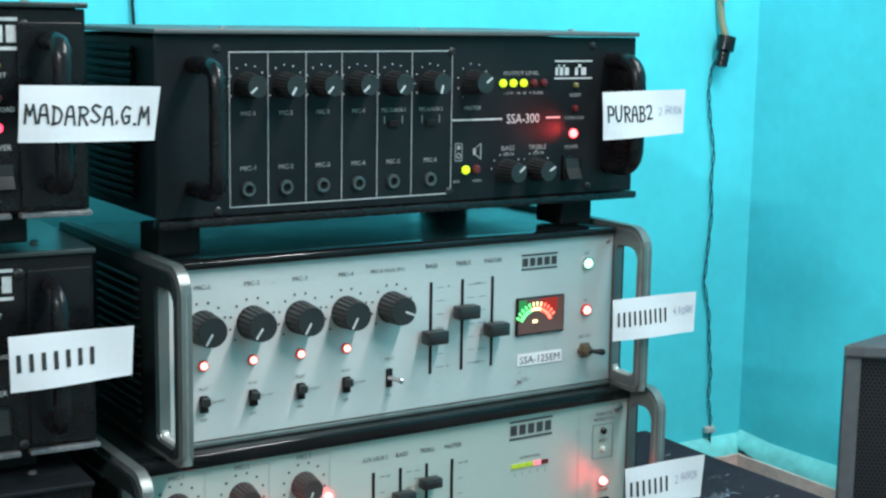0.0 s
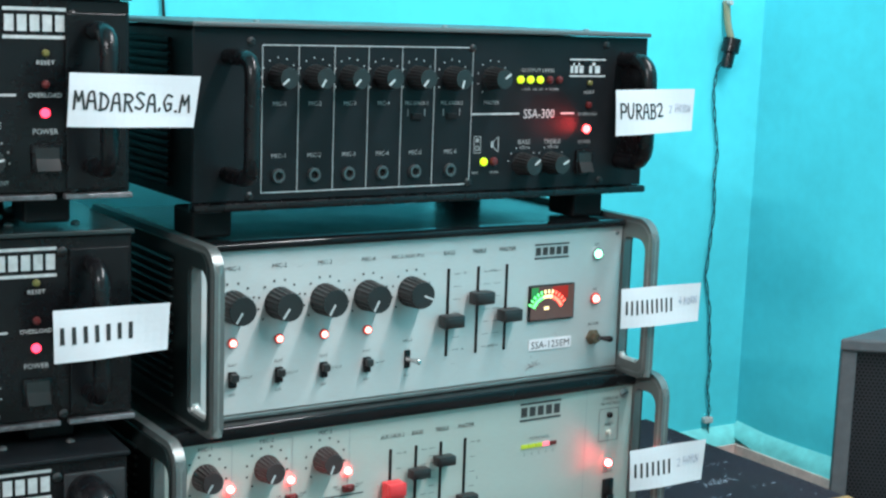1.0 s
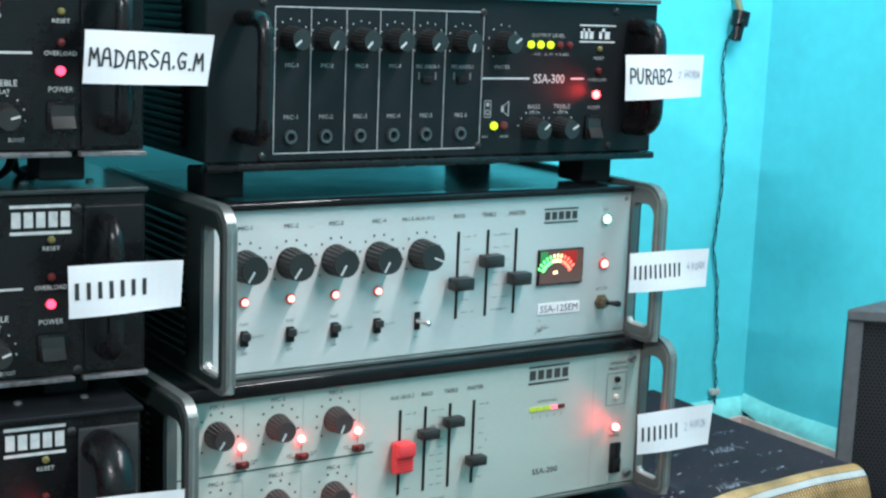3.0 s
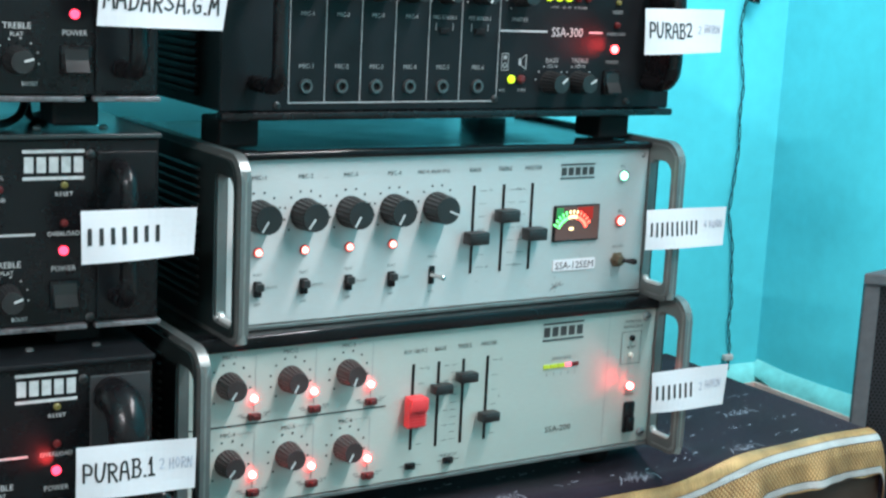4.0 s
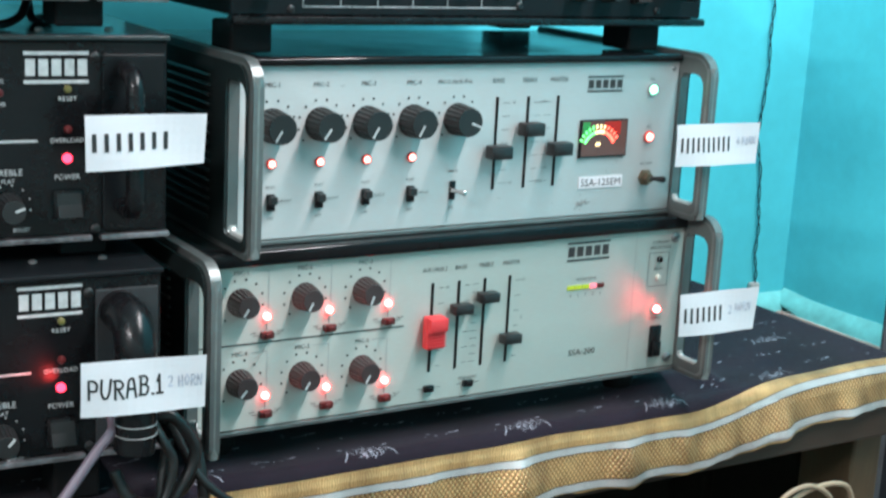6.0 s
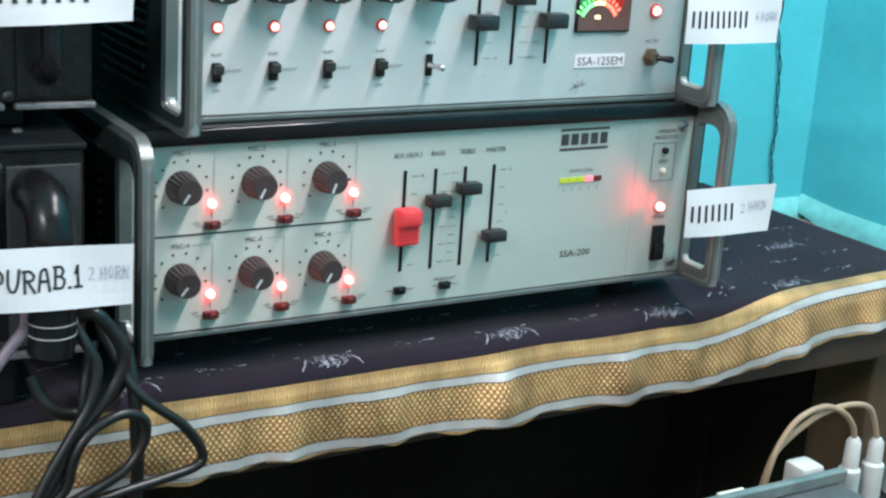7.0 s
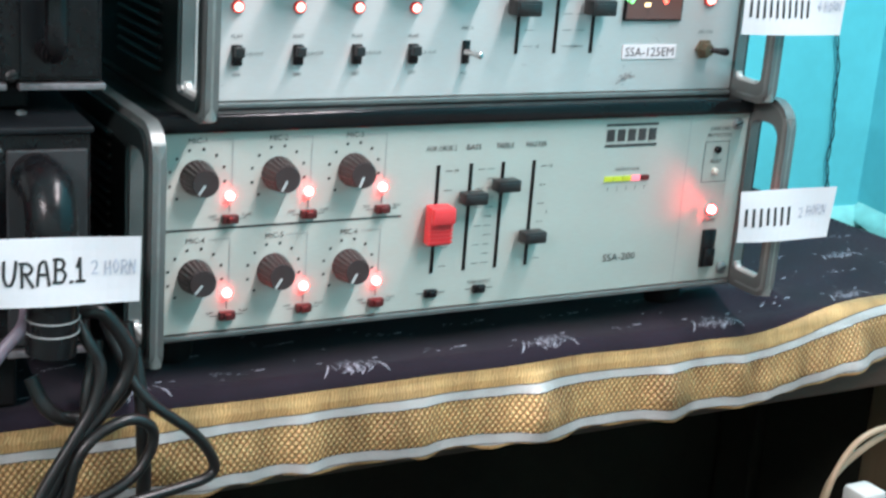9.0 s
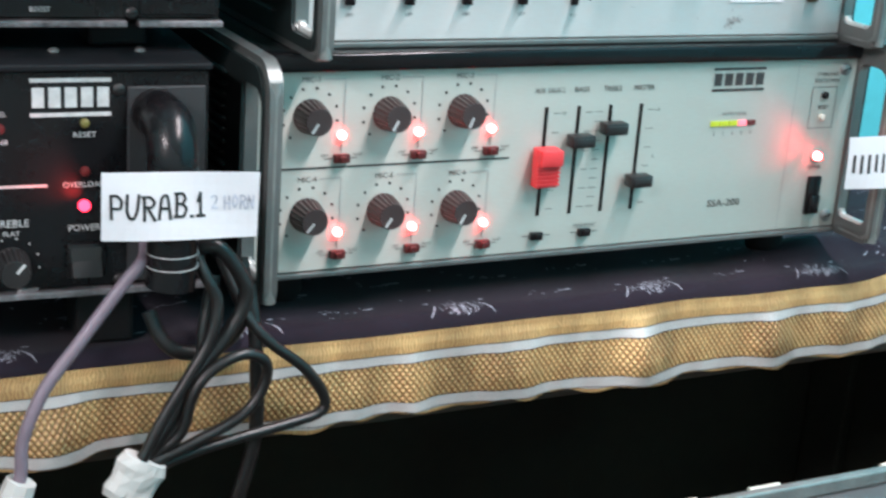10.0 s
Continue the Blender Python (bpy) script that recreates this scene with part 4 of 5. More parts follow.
say(white, "SSA-300", 0.1400, y, 1.1235, 0.0072, 0.0310)
say(grey, "OUTPUT LEVEL", 0.1375, y, 1.1580, 0.0028, 0.0330)
for i in range(5):
    led(AT, 0.1205 + i * 0.0096, YT, 1.1505, 0.0030, LEDYEL if i < 3 else LEDOFF, None, 0.003)
say(grey, "-10 -6 0 +3dB", 0.1400, y, 1.1430, 0.0020, 0.0370)
quad(white, 0.1690, 0.2060, 1.1663, 1.1675, y)
quad(white, 0.1690, 0.2060, 1.1530, 1.1542, y)
for a, b in ((0.1700, 0.1725), (0.1740, 0.1775), (0.1790, 0.1830), (0.1890, 0.1920), (0.1950, 0.2000)):
    quad(white, a, b, 1.1560, 1.1645, y)
quad(white, 0.1700, 0.1830, 1.1620, 1.1645, y)
quad(white, 0.1890, 0.2000, 1.1620, 1.1645, y)
piece("reset_button", "reset_black", lambda bm: lathe(bm, [(0.0022, 0), (0.0022, 0.002), (0.0014, 0.0028)], 14), LEDDULL, AT, 0.1900, YT, 1.1480)
say(grey, "RESET", 0.1900, y, 1.1405, 0.0026, 0.0110)
led(AT, 0.1900, YT, 1.1300, 0.0026, LEDOFF, None, 0.003)
say(grey, "OVERLOAD", 0.1895, y, 1.1228, 0.0024, 0.0195)
led(AT, 0.1890, YT, 1.1105, 0.0034, LEDPOW, None, 0.003)
say(grey, "POWER", 0.1875, y, 1.1000, 0.0028, 0.0130)
rocker(AT, 0.1870, YT, 1.0835, 0.0170, 0.0200)
say(grey, "BASS", 0.1265, y, 1.1010, 0.0036, 0.0125)
say(grey, "FLAT", 0.1265, y, 1.0962, 0.0024, 0.0085)
say(grey, "TREBLE", 0.1545, y, 1.1010, 0.0036, 0.0170)
say(grey, "FLAT", 0.1545, y, 1.0962, 0.0024, 0.0085)
for kx, tr in ((0.1255, -50), (0.1535, -62)):
    knob(AT, "knob_black", kx, YT, 1.0835, 0.0090, 0.0175, GREYKNOB, tr, 0.86)
    dots(white, kx, 1.0835, y, 0.0140, 7, -80, 80, 0.0005)
led(AT, 0.0880, YT, 1.0860, 0.0032, LEDYEL, None, 0.003)
led(AT, 0.0975, YT, 1.0860, 0.0034, LEDOFF, None, 0.003)
# printed loudspeaker signs
for a, b, c, d in ((0.0785, 1.0930, 0.0845, 1.1060), ):
    line(grey, a, b, c, b, y, 0.0006)
    line(grey, a, d, c, d, y, 0.0006)
    line(grey, a, b, a, d, y, 0.0006)
    line(grey, c, b, c, d, y, 0.0006)
    dots(grey, 0.0815, 1.0968, y, 0.0018, 8, 0, 315, 0.0005)
    quad(grey, 0.0800, 0.0830, 1.1015, 1.1045, y)
quad(grey, 0.0945, 0.0970, 1.0970, 1.1020, y)
line(grey, 0.0970, 1.1020, 0.1015, 1.1055, y, 0.0006)
line(grey, 0.0970, 1.0970, 0.1015, 1.0935, y, 0.0006)
line(grey, 0.1015, 1.0935, 0.1015, 1.1055, y, 0.0008)
say(grey, "BOX", 0.0800, y, 1.0775, 0.0020)
say(grey, "HORN", 0.0985, y, 1.0775, 0.0020)
tagged(part("white_markings", white, WHITEINK, AT), kind="stuff")
tagged(part("grey_markings", grey, GREYINK, AT), kind="stuff")
dhandle(AT, -0.1310, YT, 1.0830, 1.1655, 0.041, 0.0058)
part("grip_plate", box(bmesh.new(), 0.2225, 0.2262, YT - 0.031, YT - 0.0002, 1.0845, 1.1665, 0.001), SOFTBLK, AT)
dhandle(AT, 0.2245, YT, 1.0840, 1.1670, 0.034, 0.0066)
for sx, sz in ((-0.1135, 1.0665), (-0.1135, 1.1765), (0.0740, 1.1745), (0.0735, 1.0705), (0.2050, 1.0680), (0.2060, 1.1790)):
    screw(AT, sx, YT, sz, 0.0030, GREYKNOB)


def black_amp(x, yf, z0, z1, foot, ox, label, knob_turn, top_line, zc, wide=0.065, grip=None, lit=None):
    """One of the neighbouring black amplifiers; ox shifts the front details, which hang together."""
    a = thing("amplifier", x, yf, z0 - foot, label, "amplifier", "stacked amplifiers", -3.0)
    b = a["base"]
    xr = ox + wide
    part("body", box(bmesh.new(), xr - 0.425, xr - 0.004, yf + 0.004, yf + 0.22, z0 + 0.002, z1 - 0.002, 0.002), BLACK, a)
    part("front_panel", box(bmesh.new(), xr - 0.430, xr, yf, yf + 0.0035, z0 + 0.004, z1 - 0.004, 0.0008, 1), GLOSS, a)
    part("lid", box(bmesh.new(), xr - 0.431, xr + 0.001, yf - 0.004, yf + 0.222, z1 - 0.0036, z1, 0.001), BLACK if grip else TOPS, a)
    # lower lip in two lengths, highlights painted in
    part("bottom_lip", box(bmesh.new(), xr - 0.431, xr - 0.050, yf - 0.0045, yf + 0.004, z0, z0 + 0.0036, 0.0008), GLINTLIP, a, "lower lip with highlights painted in as bright patches")
    part("bottom_lip", box(bmesh.new(), xr - 0.044, xr + 0.001, yf - 0.0045, yf + 0.004, z0, z0 + 0.0036, 0.0008), GLINTLIP, a, "lower lip with highlights painted in as bright patches")
    part("handle_panel", box(bmesh.new(), xr - 0.043, xr - 0.002, yf - 0.0022, yf - 0.0002, z0 + 0.006, z1 - 0.012, 0.001), grip or GLOSS, a)
    louvred_side(a, xr - 0.004, yf + 0.03, yf + 0.13, z0 + 0.014, z1 - 0.014, 18, 1)
    for fx, back in ((xr - 0.052, 0.012), (xr - 0.38, 0.012), (xr - 0.38, 0.182)):
        fy = yf + back
        part("rubber_block", box(bmesh.new(), fx - 0.0155, fx + 0.0155, fy, fy + 0.035, z0 - foot, z0 + 0.001, 0.002), RUBBER, a)
    for lx in (xr - 0.03, xr - 0.075, xr - 0.16):
        o = piece("lid_screw", "lid_screw", lambda bm: lathe(bm, [(0.003, 0), (0.003, 0.001), (0.0015, 0.002)], 10), DULLSTEEL, a, lx, yf + 0.03, z1)
        o.matrix_local = pose(lx - b[0], yf + 0.03 - b[1], z1 - b[2])
    w = bmesh.new()
    y = yf - 0.0004
    line(w, ox - 0.060, zc + 0.0125, ox - 0.0185, zc + 0.0125, y, 0.0015)
    wordmark(w, ox - 0.0265, ox + 0.0140, zc + 0.0485, zc + 0.0685, y)
    say(w, "OUTPUT LEVEL", ox - 0.0520, y, zc + 0.0505, 0.0026, 0.028)
    for i in range(3):
        led(a, ox - 0.0600 + i * 0.0092, yf, zc + 0.0430, 0.0027, LEDPINK if i == lit else LEDOFF, None, 0.003)
    say(w, "0", ox - 0.0505, y, zc + 0.0360, 0.0026)
    say(w, "+3dB", ox - 0.0415, y, zc + 0.0360, 0.0026)
    piece("reset_button", "reset_black2", lambda bm: lathe(bm, [(0.0024, 0), (0.0024, 0.002), (0.0014, 0.003)], 14), LEDDULL if not top_line else DULLSTEEL, a, ox + 0.0005, yf, zc + 0.0450 if top_line is False else zc + 0.0395)
    say(w, "RESET", ox + 0.0005, y, zc + 0.0335 if top_line else zc + 0.0390, 0.0028, 0.0120)
    led(a, ox + 0.0005, yf, zc + 0.0195, 0.0026, LEDOFF, None, 0.003)
    say(w, "OVERLOAD", ox, y, zc + 0.0125, 0.0030, 0.0215)
    led(a, ox, yf, zc + 0.0010, 0.0031, LEDPINK, None, 0.003)
    say(w, "POWER", ox, y, zc - 0.0110, 0.0036, 0.0165)
    rocker(a, ox + 0.0005, yf, zc - 0.0285, 0.0200, 0.0190)
    say(w, "TREBLE", ox - 0.0370, y, zc - 0.0070, 0.0040, 0.0180)
    say(w, "FLAT", ox - 0.0370, y, zc - 0.0125, 0.0026, 0.0085)
    knob(a, "knob_black", ox - 0.0370, yf, zc - 0.0290, 0.0100, 0.0180, GREYKNOB, knob_turn, 0.86)
    dots(w, ox - 0.0370, zc - 0.0290, y, 0.0140, 7, -80, 100, 0.0005)
    say(w, "BOOST", ox - 0.0290, y, zc - 0.0440, 0.0026, 0.0105)
    tagged(part("white_markings", w, WHITEINK, a), kind="stuff")
    for sx, sz in ((ox + 0.0180, z0 + 0.0070), (ox + 0.0180, z1 - 0.0140)):
        screw(a, sx, yf, sz, 0.0032, GREYKNOB)
    return a


A2 = black_amp(-0.26, 0.008, 0.9185, 1.0505, 0.0125, -0.2710, "glossy black amplifier with a white maker's mark and red lamp", -70, False, 0.9715)
dhandle(A2, -0.2360, 0.006, 0.940, 1.0285, 0.029, 0.0058)
A3 = black_amp(-0.26, -0.020, 0.7810, 0.9050, 0.0340, -0.2845, "glossy black amplifier with cables hanging in front of it", -40, False, 0.8290, grip=HANDLEPL, lit=1)
bm = bmesh.new()
hx = -0.2460
tube(bm, [(hx - 0.002, -0.018, 0.8790), (hx - 0.001, -0.034, 0.8790), (hx, -0.046, 0.8760), (hx, -0.0535, 0.8660), (hx, -0.0550, 0.850), (hx, -0.055, 0.83), (hx, -0.055, 0.81), (hx - 0.001, -0.055, 0.795)], 0.0130, 18, 6)
hh = part("handle", bm, SOFTBLK, A3, "thick black taped handle", True)
for zz in (0.8530, 0.8140, 0.8070):
    part("ring", tube(bmesh.new(), [(hx + 0.0134 * math.cos(t * math.pi / 6), -0.055 + 0.0134 * math.sin(t * math.pi / 6), zz) for t in range(13)], 0.0004, 6, 2), GREYINK, hh)
A1 = black_amp(-0.26, 0.008, 1.0715, 1.2050, 0.0175, -0.2635, "black amplifier with a red lamp on rubber blocks", -75, True, 1.1270, 0.056, lit=2)
dhandle(A1, -0.2330, 0.006, 1.0935, 1.1815, 0.038, 0.0060)

# ---------------------------------------------------------------- paper name cards


def curve_through(codes):
    """Two digits a point, on a grid of nine by nine; rounded off into a pen line."""
    P = [Vector((int(q[0]) / 9, int(q[1]) / 9)) for q in codes.split()]
    if len(P) < 3:
        return P
    out = []
    for i in range(len(P) - 1):
        p0, p1, p2, p3 = P[max(i - 1, 0)], P[i], P[i + 1], P[min(i + 2, len(P) - 1)]
        for k in range(4):
            t = k / 4
            out.append(p1 + (p2 - p1) * t + 0.55 * t * (1 - t) * ((1 - t) * (p2 - p0 - 2 * (p2 - p1)) * 0.5 - t * (p3 - p1 - 2 * (p2 - p1)) * 0.5))
    return out + [P[-1]]


LETTERS = {"P": "10 19|19 59 87 74 24", "U": "09 03 20 50 73 89", "R": "10 19|09 59 87 65 15|35 80", "A": "00 28 69 80|14 74", "B": "10 19|09 59 77 55 15|55 83 60 00",
           "1": "16 49|49 40|00 80", "2": "07 28 68 75 10|10 80", "M": "00 19|19 44|44 79|79 90", "D": "10 19|09 58 85 61 00", "S": "88 49 17 45 82 40 01",
           "G": "78 39 05 30 71|71 74|74 44", "H": "10 19|80 79|14 84", "O": "49 15 40 85 49", "N": "00 19|19 70|70 89", "4": "60 69|69 03|03 83", ".": "10 30", ",": "21 10"}
PEN = {ch: [curve_through(q) for q in code.split("|")] for ch, code in LETTERS.items()}


def ribbon(bm, pts, at, W, H, r):
    """A flat pen line of half width r over a card."""
    prev = None
    for i, p in enumerate(pts):
        q0, q1 = pts[max(i - 1, 0)], pts[min(i + 1, len(pts) - 1)]
        d = Vector(((q1.x - q0.x) * W, (q1.y - q0.y) * H)).normalized()
        e = d * (-r if i == 0 else r if i == len(pts) - 1 else 0)
        a = at(p.x + (e.x - d.y * r) / W, p.y + (e.y + d.x * r) / H, 0.0004)
        b = at(p.x + (e.x + d.y * r) / W, p.y + (e.y - d.x * r) / H, 0.0004)
        pair = (bm.verts.new(a), bm.verts.new(b))
        if prev:
            bm.faces.new((prev[0], prev[1], pair[1], pair[0]))
        prev = pair


def card(a, b, c, d, y, bow, label, writing):
    """A paper card from its four corners in (x, z), tops first; writing: rows of (text or bar count, u0, u1, v, height, ink)."""
    cx, cz = sum(p[0] for p in (a, b, c, d)) / 4, sum(p[1] for p in (a, b, c, d)) / 4
    th = thing("paper_card", cx, y, cz, label, "paper card", "name cards")

    def at(u, v, lift=0.0):
        top = [a[k] + (b[k] - a[k]) * u for k in (0, 1)]
        low = [d[k] + (c[k] - d[k]) * u for k in (0, 1)]
        return Vector((low[0] + (top[0] - low[0]) * v, y - lift - bow * math.sin(math.pi * u) - 0.0012 * math.sin(5 * u + 2 * v), low[1] + (top[1] - low[1]) * v))

    bm = bmesh.new()
    nu, nv = 14, 5
    for lift in (0.0, -0.0003):
        g = [[bm.verts.new(at(i / nu, j / nv, lift)) for i in range(nu + 1)] for j in range(nv + 1)]
        for j in range(nv):
            for i in range(nu):
                f = (g[j][i], g[j][i + 1], g[j + 1][i + 1], g[j + 1][i])
                bm.faces.new(f if lift == 0 else f[::-1])
    sheet = part("sheet", bm, PAPER, th)
    W = math.hypot(b[0] - a[0], b[1] - a[1])
    Hh = math.hypot(a[0] - d[0], a[1] - d[1])
    rg = random.Random(len(label))
    for text, u0, u1, v, h, ink_ in writing:
        bm = bmesh.new()
        marks = list(text) if isinstance(text, str) else [None] * text
        adv = [0.55 if ch == " " else 0.42 if ch in (".", ",") else 0.62 if ch == "1" else 1.0 for ch in marks]
        pos = 0.0
        for ch, step in zip(marks, adv):
            ua = u0 + (u1 - u0) * pos / sum(adv)
            ub = ua + (u1 - u0) * step / sum(adv) * (0.80 if ch else 0.36)
            pos += step
            if ch == " ":
                continue
            if ch:
                dv, lean = rg.uniform(-0.025, 0.025), rg.uniform(-0.06, 0.06)
                for path in PEN[ch]:
                    pts = [Vector((ua + (ub - ua) * (px + lean * pz), v - h / 2 + dv + h * pz, 0)) for px, pz in path]
                    ribbon(bm, pts, at, W, Hh, 0.00075 if ink_ is INK else 0.0004)
            else:
                k = rg.uniform(0.85, 1.0)
                q = [(ua, v - h / 2 * k), (ub, v - h / 2 * k), (ub, v + h / 2), (ua, v + h / 2)]
                bm.faces.new([bm.verts.new(at(p, r, 0.0004)) for p, r in q])
        tagged(part("handwriting", bm, ink_, sheet), kind="stuff")
    return th


card((-0.273, 1.006), (-0.194, 1.005), (-0.195, 0.973), (-0.272, 0.971), -0.0330, 0.001, "white paper card with a black handwritten name on the handle", [(7, 0.05, 0.74, 0.50, 0.34, INK)])
card((-0.2877, 0.862), (-0.207, 0.858), (-0.207, 0.823), (-0.2877, 0.827), -0.0700, 0.001, "white paper card lettered by hand, taped before the cables", [("PURAB.1", 0.05, 0.66, 0.50, 0.33, INK), ("2 HORN", 0.69, 0.98, 0.56, 0.20, FAINT)])
card((-0.265, 1.157), (-0.1785, 1.155), (-0.1825, 1.122), (-0.2665, 1.1235), -0.0450, 0.001, "white paper card with handwritten capitals on the black handle", [("MADARSA,G.M", 0.04, 0.96, 0.48, 0.31, INK)])
card((0.170, 1.146), (0.252, 1.147), (0.253, 1.113), (0.173, 1.110), -0.0400, 0.001, "white paper card with handwritten capitals on the black handle", [("PURAB2", 0.05, 0.62, 0.52, 0.31, INK), ("2 HORN", 0.68, 0.97, 0.56, 0.17, FAINT)])
card((0.190, 0.986), (0.276, 0.985), (0.277, 0.952), (0.192, 0.953), -0.0360, 0.001, "white paper card with a handwritten name on the grey handle", [(10, 0.05, 0.68, 0.50, 0.36, INK), ("4 HORN", 0.73, 0.97, 0.56, 0.17, FAINT)])
card((0.200, 0.852), (0.284, 0.851), (0.283, 0.815), (0.203, 0.817), -0.0460, 0.001, "white paper card with a handwritten name on the grey handle", [(7, 0.05, 0.58, 0.48, 0.36, INK), ("2 HORN", 0.63, 0.93, 0.56, 0.19, FAINT)])

# ---------------------------------------------------------------- loudspeaker in the corner
SX, SY, STOP = 0.586, 0.083, 0.8835
spk = thing("loudspeaker", SX, SY, 0, "slim grey floor loudspeaker with a dark punched grille", "loudspeaker", "", -40)


def prism(outline, z0, z1, bev=0.0):
    bm = bmesh.new()
    lo = [bm.verts.new((x, y, z0)) for x, y in outline]
    hi = [bm.verts.new((x, y, z1)) for x, y in outline]
    n = len(outline)
    for i in range(n):
        bm.faces.new((lo[i], lo[(i + 1) % n], hi[(i + 1) % n], hi[i]))
    bm.faces.new(lo[::-1])
    bm.faces.new(hi)
    if bev:
        bmesh.ops.bevel(bm, geom=list(bm.edges), offset=bev, segments=2, affect="EDGES", profile=0.5)
    return bm


ZERO = (0, 0, 0)
part("cabinet", prism([(0.004, 0.012), (0.126, 0.012), (0.098, 0.062), (0.060, 0.064)], 0.0, STOP - 0.0135, 0.002), SPKGREY, spk, "", False, ZERO)
part("top_cap", prism([(0.0, -0.003), (0.130, -0.003), (0.100, 0.066), (0.055, 0.068)], STOP - 0.0130, STOP, 0.0025), SPKGREY, spk, "thick grey cap", False, ZERO)
for a, b in ((0.003, 0.019), (0.111, 0.127)):
    part("side_post", box(bmesh.new(), a, b, 0.0, 0.0118, 0.0, STOP - 0.0135, 0.0015), SPKGREY, spk, "", False, ZERO)
gr = part("grille", box(bmesh.new(), 0.0195, 0.1105, 0.0070, 0.0100, 0.02, STOP - 0.0140), GRILLE, spk, "", False, ZERO)
bm = bmesh.new()
px = 0.0042
for j in range(70):
    for i in range(21):
        gx, gz = 0.0215 + i * px + (px / 2 if j % 2 else 0), STOP - 0.018 - j * px * 0.87
        q = [bm.verts.new((gx + 0.0013 * math.cos(k * math.pi / 3), 0.0067, gz + 0.0013 * math.sin(k * math.pi / 3))) for k in range(6)]
        bm.faces.new(q)
tagged(part("punched_field", bm, RUBBER, gr, "", False, ZERO), kind="stuff")

# ---------------------------------------------------------------- hanging wire on the wall
wire = thing("wall_wire", 0.652, YB - 0.006, 0.70, "thin black twisted wire hanging down the cyan wall", "wire")
WX = 0.007
pts = [(0.640, 1.165), (0.627, 1.145), (0.624, 1.12), (0.628, 1.09), (0.636, 1.05), (0.634, 1.02), (0.637, 0.98), (0.634, 0.94), (0.630, 0.90), (0.640, 0.86), (0.643, 0.82), (0.647, 0.79), (0.645, 0.76), (0.650, 0.735), (0.650, 0.715), (0.650, 0.68)]
for ph in (0, 1):
    path = []
    for i in range(len(pts) - 1):
        for k in range(4):
            t = i * 4 + k
            u = k / 4
            x = pts[i][0] + (pts[i + 1][0] - pts[i][0]) * u
            z = pts[i][1] + (pts[i + 1][1] - pts[i][1]) * u
            s = math.sin(t * 1.15 + ph * math.pi) * 0.0011
            path.append((x + WX + s, YB - 0.004 - 0.0015 * math.cos(t * 1.15 + ph * math.pi), z))
    path.append((pts[-1][0] + WX, YB - 0.004 - 0.001 * ph, pts[-1][1]))
    part("strand", tube(bmesh.new(), path, 0.0007, 5, 2), CABLE, wire)
part("cleat", box(bmesh.new(), 0.648, 0.662, YB - 0.008, YB - 0.0005, 0.716, 0.724, 0.002), TAPE, wire, "white cable clip")
plug = thing("wall_plug", 0.640, YB - 0.012, 1.18, "black plug hanging from a brass strip on the wall", "plug")
part("strip", tube(bmesh.new(), [(0.641, YB - 0.005, 1.225), (0.643, YB - 0.007, 1.20), (0.647, YB - 0.010, 1.182)], 0.0042, 8, 3), mat("dull_brass", (0.30, 0.30, 0.19), 0.5, 0.2), plug, "dull brass strip", True)
part("nail", tube(bmesh.new(), [(0.641, YB - 0.001, 1.223), (0.641, YB - 0.014, 1.223)], 0.003, 8, 2), TAPE, plug)
bm = bmesh.new()
lathe(bm, [(0.0105, 0), (0.0105, 0.016), (0.007, 0.018), (0.0065, 0.034), (0.004, 0.035)], 10, pose(0.646, YB - 0.014, 1.182, 180, 12, 0))
part("plug_body", bm, SOFTBLK, plug, "", True)
wire2 = thing("upper_wire", -0.05, YB - 0.004, 1.16, "thin dark wire on the cyan wall above the amplifiers", "wire")
part("strand", tube(bmesh.new(), [(-0.046, YB - 0.003, 1.15), (-0.049, YB - 0.003, 1.19), (-0.050, YB - 0.003, 1.22), (-0.047, YB - 0.003, 1.32)], 0.0014, 6, 3), CABLE, wire2)

# ---------------------------------------------------------------- cables in front of the table
bundle = thing("cable_bundle", -0.24, -0.055, 0.69, "bundle of looped black cables bound with white tape", "cables")


def cord(name, pts, r, material, parent, label=""):
    return part(name, tube(bmesh.new(), pts, r, 10, 8), material, parent, label, True)


cord("cable", [(-0.236, -0.036, 0.826), (-0.233, -0.046, 0.813), (-0.221, -0.052, 0.812), (-0.207, -0.052, 0.791), (-0.209, -0.052, 0.775), (-0.220, -0.054, 0.760), (-0.233, -0.056, 0.745), (-0.250, -0.058, 0.718), (-0.263, -0.060, 0.699), (-0.280, -0.064, 0.665), (-0.300, -0.066, 0.60)], 0.0042, CABLE, bundle)
cord("cable", [(-0.238, -0.040, 0.820), (-0.231, -0.055, 0.801), (-0.224, -0.058, 0.785), (-0.228, -0.060, 0.765), (-0.239, -0.062, 0.747), (-0.254, -0.064, 0.724), (-0.266, -0.066, 0.702), (-0.285, -0.068, 0.665), (-0.304, -0.07, 0.60)], 0.0033, CABLE, bundle)
cord("cable", [(-0.253, -0.030, 0.772), (-0.247, -0.036, 0.757), (-0.235, -0.038, 0.749), (-0.215, -0.040, 0.753), (-0.203, -0.042, 0.772), (-0.204, -0.036, 0.80)], 0.0042, CABLE, bundle)
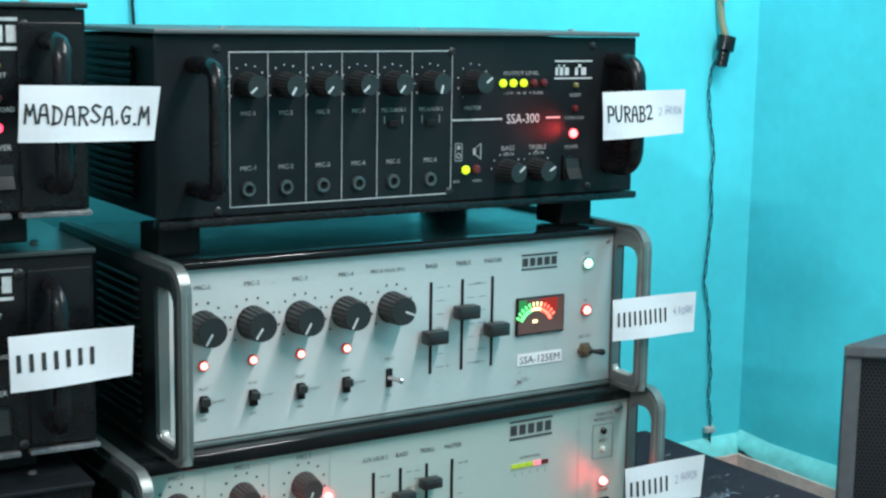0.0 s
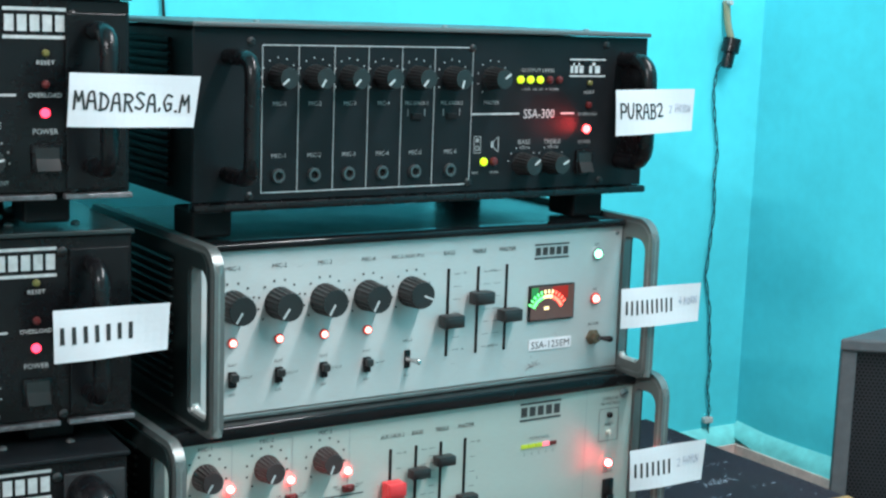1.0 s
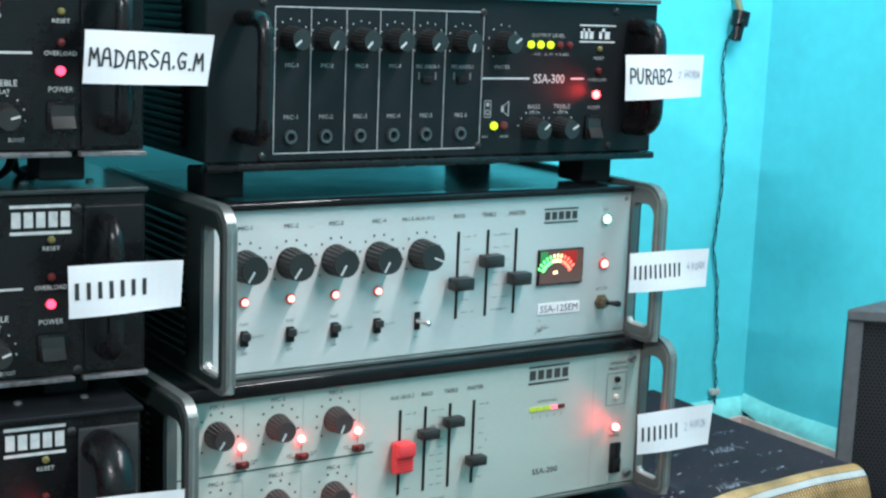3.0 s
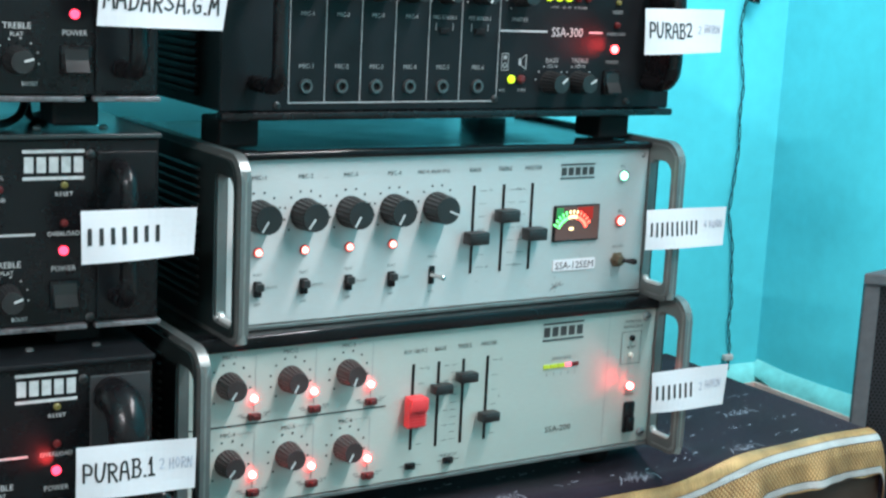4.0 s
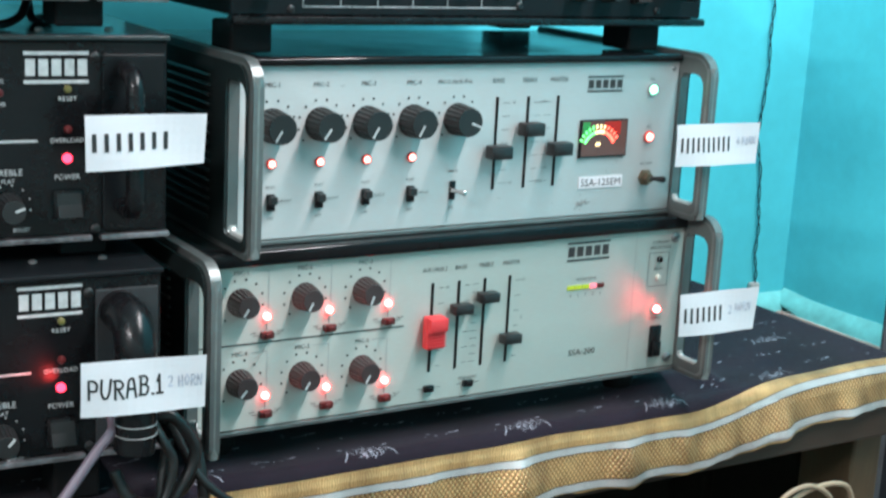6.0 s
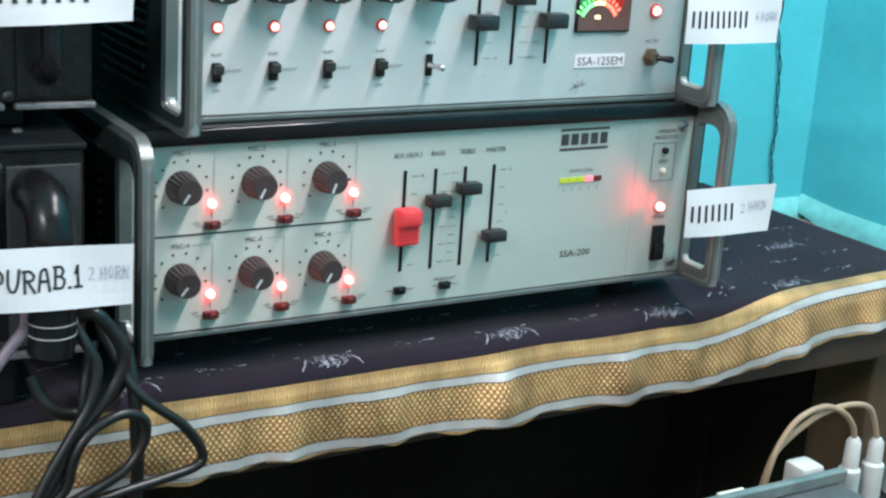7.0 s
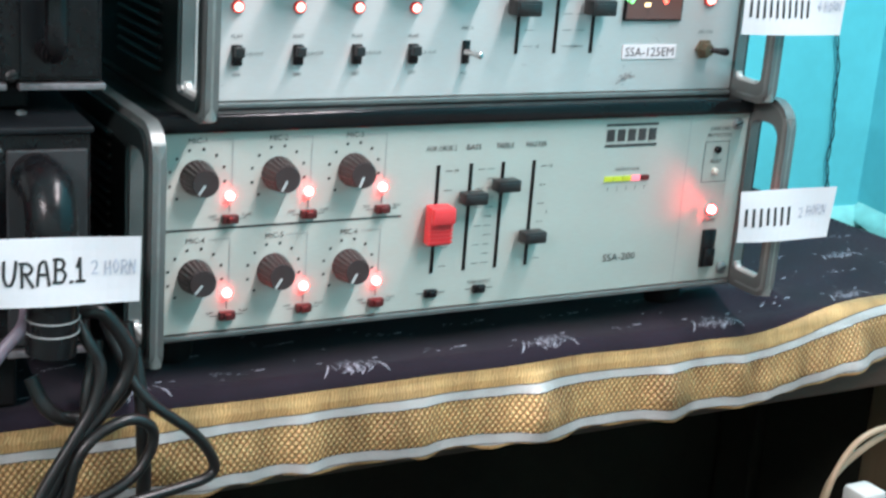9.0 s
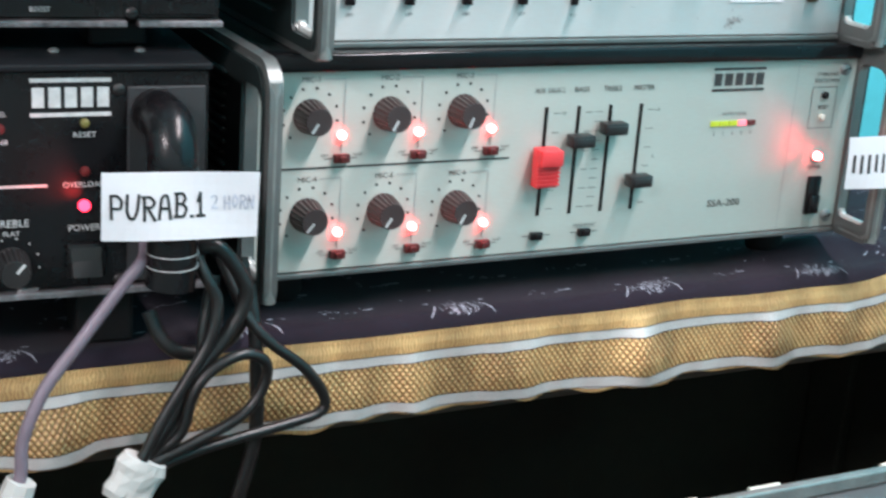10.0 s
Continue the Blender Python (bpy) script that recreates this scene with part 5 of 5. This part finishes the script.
cord("cable", [(-0.262, -0.058, 0.698), (-0.244, -0.062, 0.713), (-0.238, -0.063, 0.735), (-0.227, -0.062, 0.748), (-0.209, -0.060, 0.754), (-0.196, -0.058, 0.747), (-0.196, -0.056, 0.732), (-0.208, -0.057, 0.717), (-0.235, -0.060, 0.706), (-0.262, -0.062, 0.697)], 0.0032, CABLE, bundle)
cord("cable", [(-0.214, -0.030, 0.800), (-0.204, -0.044, 0.772), (-0.192, -0.050, 0.756), (-0.170, -0.050, 0.737), (-0.157, -0.048, 0.718), (-0.159, -0.048, 0.708), (-0.181, -0.050, 0.704), (-0.214, -0.054, 0.701), (-0.244, -0.058, 0.697), (-0.268, -0.062, 0.690)], 0.0032, CABLE, bundle)
cord("cable", [(-0.200, -0.038, 0.785), (-0.198, -0.046, 0.758), (-0.197, -0.047, 0.733), (-0.196, -0.047, 0.714), (-0.198, -0.047, 0.691), (-0.204, -0.045, 0.664), (-0.212, -0.04, 0.63), (-0.22, -0.03, 0.56)], 0.0040, CABLE, bundle)
cord("cable", [(-0.222, -0.045, 0.795), (-0.229, -0.052, 0.768), (-0.232, -0.056, 0.742), (-0.245, -0.057, 0.715), (-0.262, -0.060, 0.694), (-0.282, -0.06, 0.65)], 0.0036, CABLE, bundle)
bm = bmesh.new()
tm = pose(-0.2685, -0.0625, 0.6905, 0, 28, 0) @ Matrix.Diagonal((1, 0.62, 1, 1))
lathe(bm, [(0.0125, -0.013), (0.0140, -0.009), (0.0132, -0.004), (0.0138, 0.002), (0.0142, 0.007), (0.0125, 0.0125)], 16, tm)
for v in bm.verts:
    v.co += 0.0010 * noise.noise_vector(v.co * 160)
part("tape", bm, TAPE, bundle, "white tape wrap")
mauve = thing("mauve_cable", -0.29, -0.06, 0.70, "mauve-grey cable hanging in front of the table", "cable")
cord("cable", [(-0.255, -0.030, 0.812), (-0.262, -0.052, 0.809), (-0.272, -0.055, 0.799), (-0.284, -0.056, 0.784), (-0.298, -0.058, 0.767), (-0.313, -0.059, 0.748), (-0.322, -0.060, 0.730), (-0.326, -0.060, 0.717), (-0.327, -0.060, 0.701), (-0.332, -0.060, 0.68), (-0.340, -0.060, 0.64)], 0.0034, PURPLE, mauve)
bm = bmesh.new()
lathe(bm, [(0.008, -0.012), (0.009, 0.0), (0.008, 0.010)], 9, pose(-0.330, -0.060, 0.688, 0, 20, 0))
part("tape", bm, TAPE, mauve, "white tape wrap")

# dim cables under the table
under = thing("floor_cables", 0.1, 0.2, 0.30, "dim black cables hanging against the added shade board below the table", "cables")
rng_u = random.Random(12)
for k in range(3):
    x = 0.02 + 0.15 * k
    w, h = rng_u.uniform(0.035, 0.06), rng_u.uniform(0.06, 0.10)
    pts = []
    for i in range(15):
        a = -0.5 + i / 14 * 4.2
        pts.append((x + w * math.sin(a) + 0.006 * i, 0.258 - 0.002 * (i % 3), 0.335 + h * (1 - math.cos(a)) / 2 + rng_u.uniform(-0.004, 0.004)))
    cord("cable", pts, 0.0032, CABLE, under)

# ---------------------------------------------------------------- console in front of the table
stand = thing("console_stand", 0.12, -0.40, 0, "dark wooden stand below the console", "stand")
part("shelf", box(bmesh.new(), -0.28, 0.42, -0.56, -0.150, 0.610, 0.630, 0.003), WOOD, stand)
for xx in (-0.27, 0.37):
    for yy in (-0.55, -0.20):
        part("leg", box(bmesh.new(), xx, xx + 0.04, yy, yy + 0.04, 0, 0.6095, 0.003), WOOD, stand)
con = thing("mixing_console", 0.05, -0.36, 0.630, "grey mixing console with a pale edge strip and plugged leads", "mixer")
part("console_body", box(bmesh.new(), -0.26, 0.215, -0.55, -0.2070, 0.6302, 0.6995, 0.004), MIXGREY, con)
part("edge_strip", box(bmesh.new(), -0.262, 0.217, -0.2125, -0.2065, 0.700, 0.7085, 0.0012), RIM, con, "pale metal edge strip")
for i, cxx in enumerate((-0.02, 0.034, 0.125)):
    part("clip", tube(bmesh.new(), [(cxx - 0.010, -0.2048, 0.7065), (cxx, -0.2048, 0.7065), (cxx + 0.010, -0.2048, 0.7065)], 0.0018, 8, 2), CREAM, con, "", True)
for i, cxx in enumerate((0.055, 0.10, 0.15)):
    led(con, cxx, -0.26, 0.702, 0.002, LEDREDB if i == 0 else LEDOFF, None, 0.002).matrix_local = pose(cxx - 0.05, 0.36 - 0.25 - 0.02 * i, 0.072)
# connectors behind the console
block = thing("junction_block", 0.20, -0.185, 0.630, "white junction block with round white plugs", "connector block")
part("block", box(bmesh.new(), 0.188, 0.207, -0.203, -0.184, 0.6302, 0.709, 0.003), TAPE, block, "", True)
part("base", box(bmesh.new(), 0.213, 0.33, -0.205, -0.165, 0.6302, 0.668, 0.003), SOFTBLK, block)
for pxx, pz in ((0.246, 0.716), (0.268, 0.712), (0.292, 0.712)):
    bm = bmesh.new()
    lathe(bm, [(0.0075, 0), (0.0075, 0.025), (0.0055, 0.027), (0.0050, pz - 0.668 - 0.003), (0.0030, pz - 0.668)], 14, pose(pxx, -0.188, 0.668))
    part("plug", bm, TAPE, block, "", True)
lead = thing("beige_leads", 0.21, -0.19, 0.70, "pair of thin beige leads arching into white plugs", "leads")
cord("lead", [(0.166, -0.185, 0.66), (0.170, -0.19, 0.707), (0.177, -0.19, 0.725), (0.190, -0.19, 0.739), (0.210, -0.19, 0.744), (0.228, -0.19, 0.738), (0.241, -0.189, 0.726), (0.246, -0.188, 0.714)], 0.0020, BEIGE, lead)
cord("lead", [(0.170, -0.180, 0.66), (0.174, -0.185, 0.705), (0.182, -0.186, 0.720), (0.201, -0.187, 0.733), (0.219, -0.188, 0.7395), (0.242, -0.188, 0.740), (0.258, -0.188, 0.733), (0.268, -0.188, 0.710)], 0.0020, BEIGE, lead)

# short lead lying on the lid of the middle black amplifier
stub = thing("short_lead", -0.285, 0.08, 1.050, "short black lead lying on the black amplifier's lid", "cable")
stub.location.z += 0.0005
cord("lead", [(-0.318, 0.030, 1.0535), (-0.300, 0.040, 1.0535), (-0.287, 0.052, 1.058), (-0.280, 0.062, 1.066), (-0.272, 0.080, 1.0535), (-0.255, 0.100, 1.0535)], 0.0028, CABLE, stub)
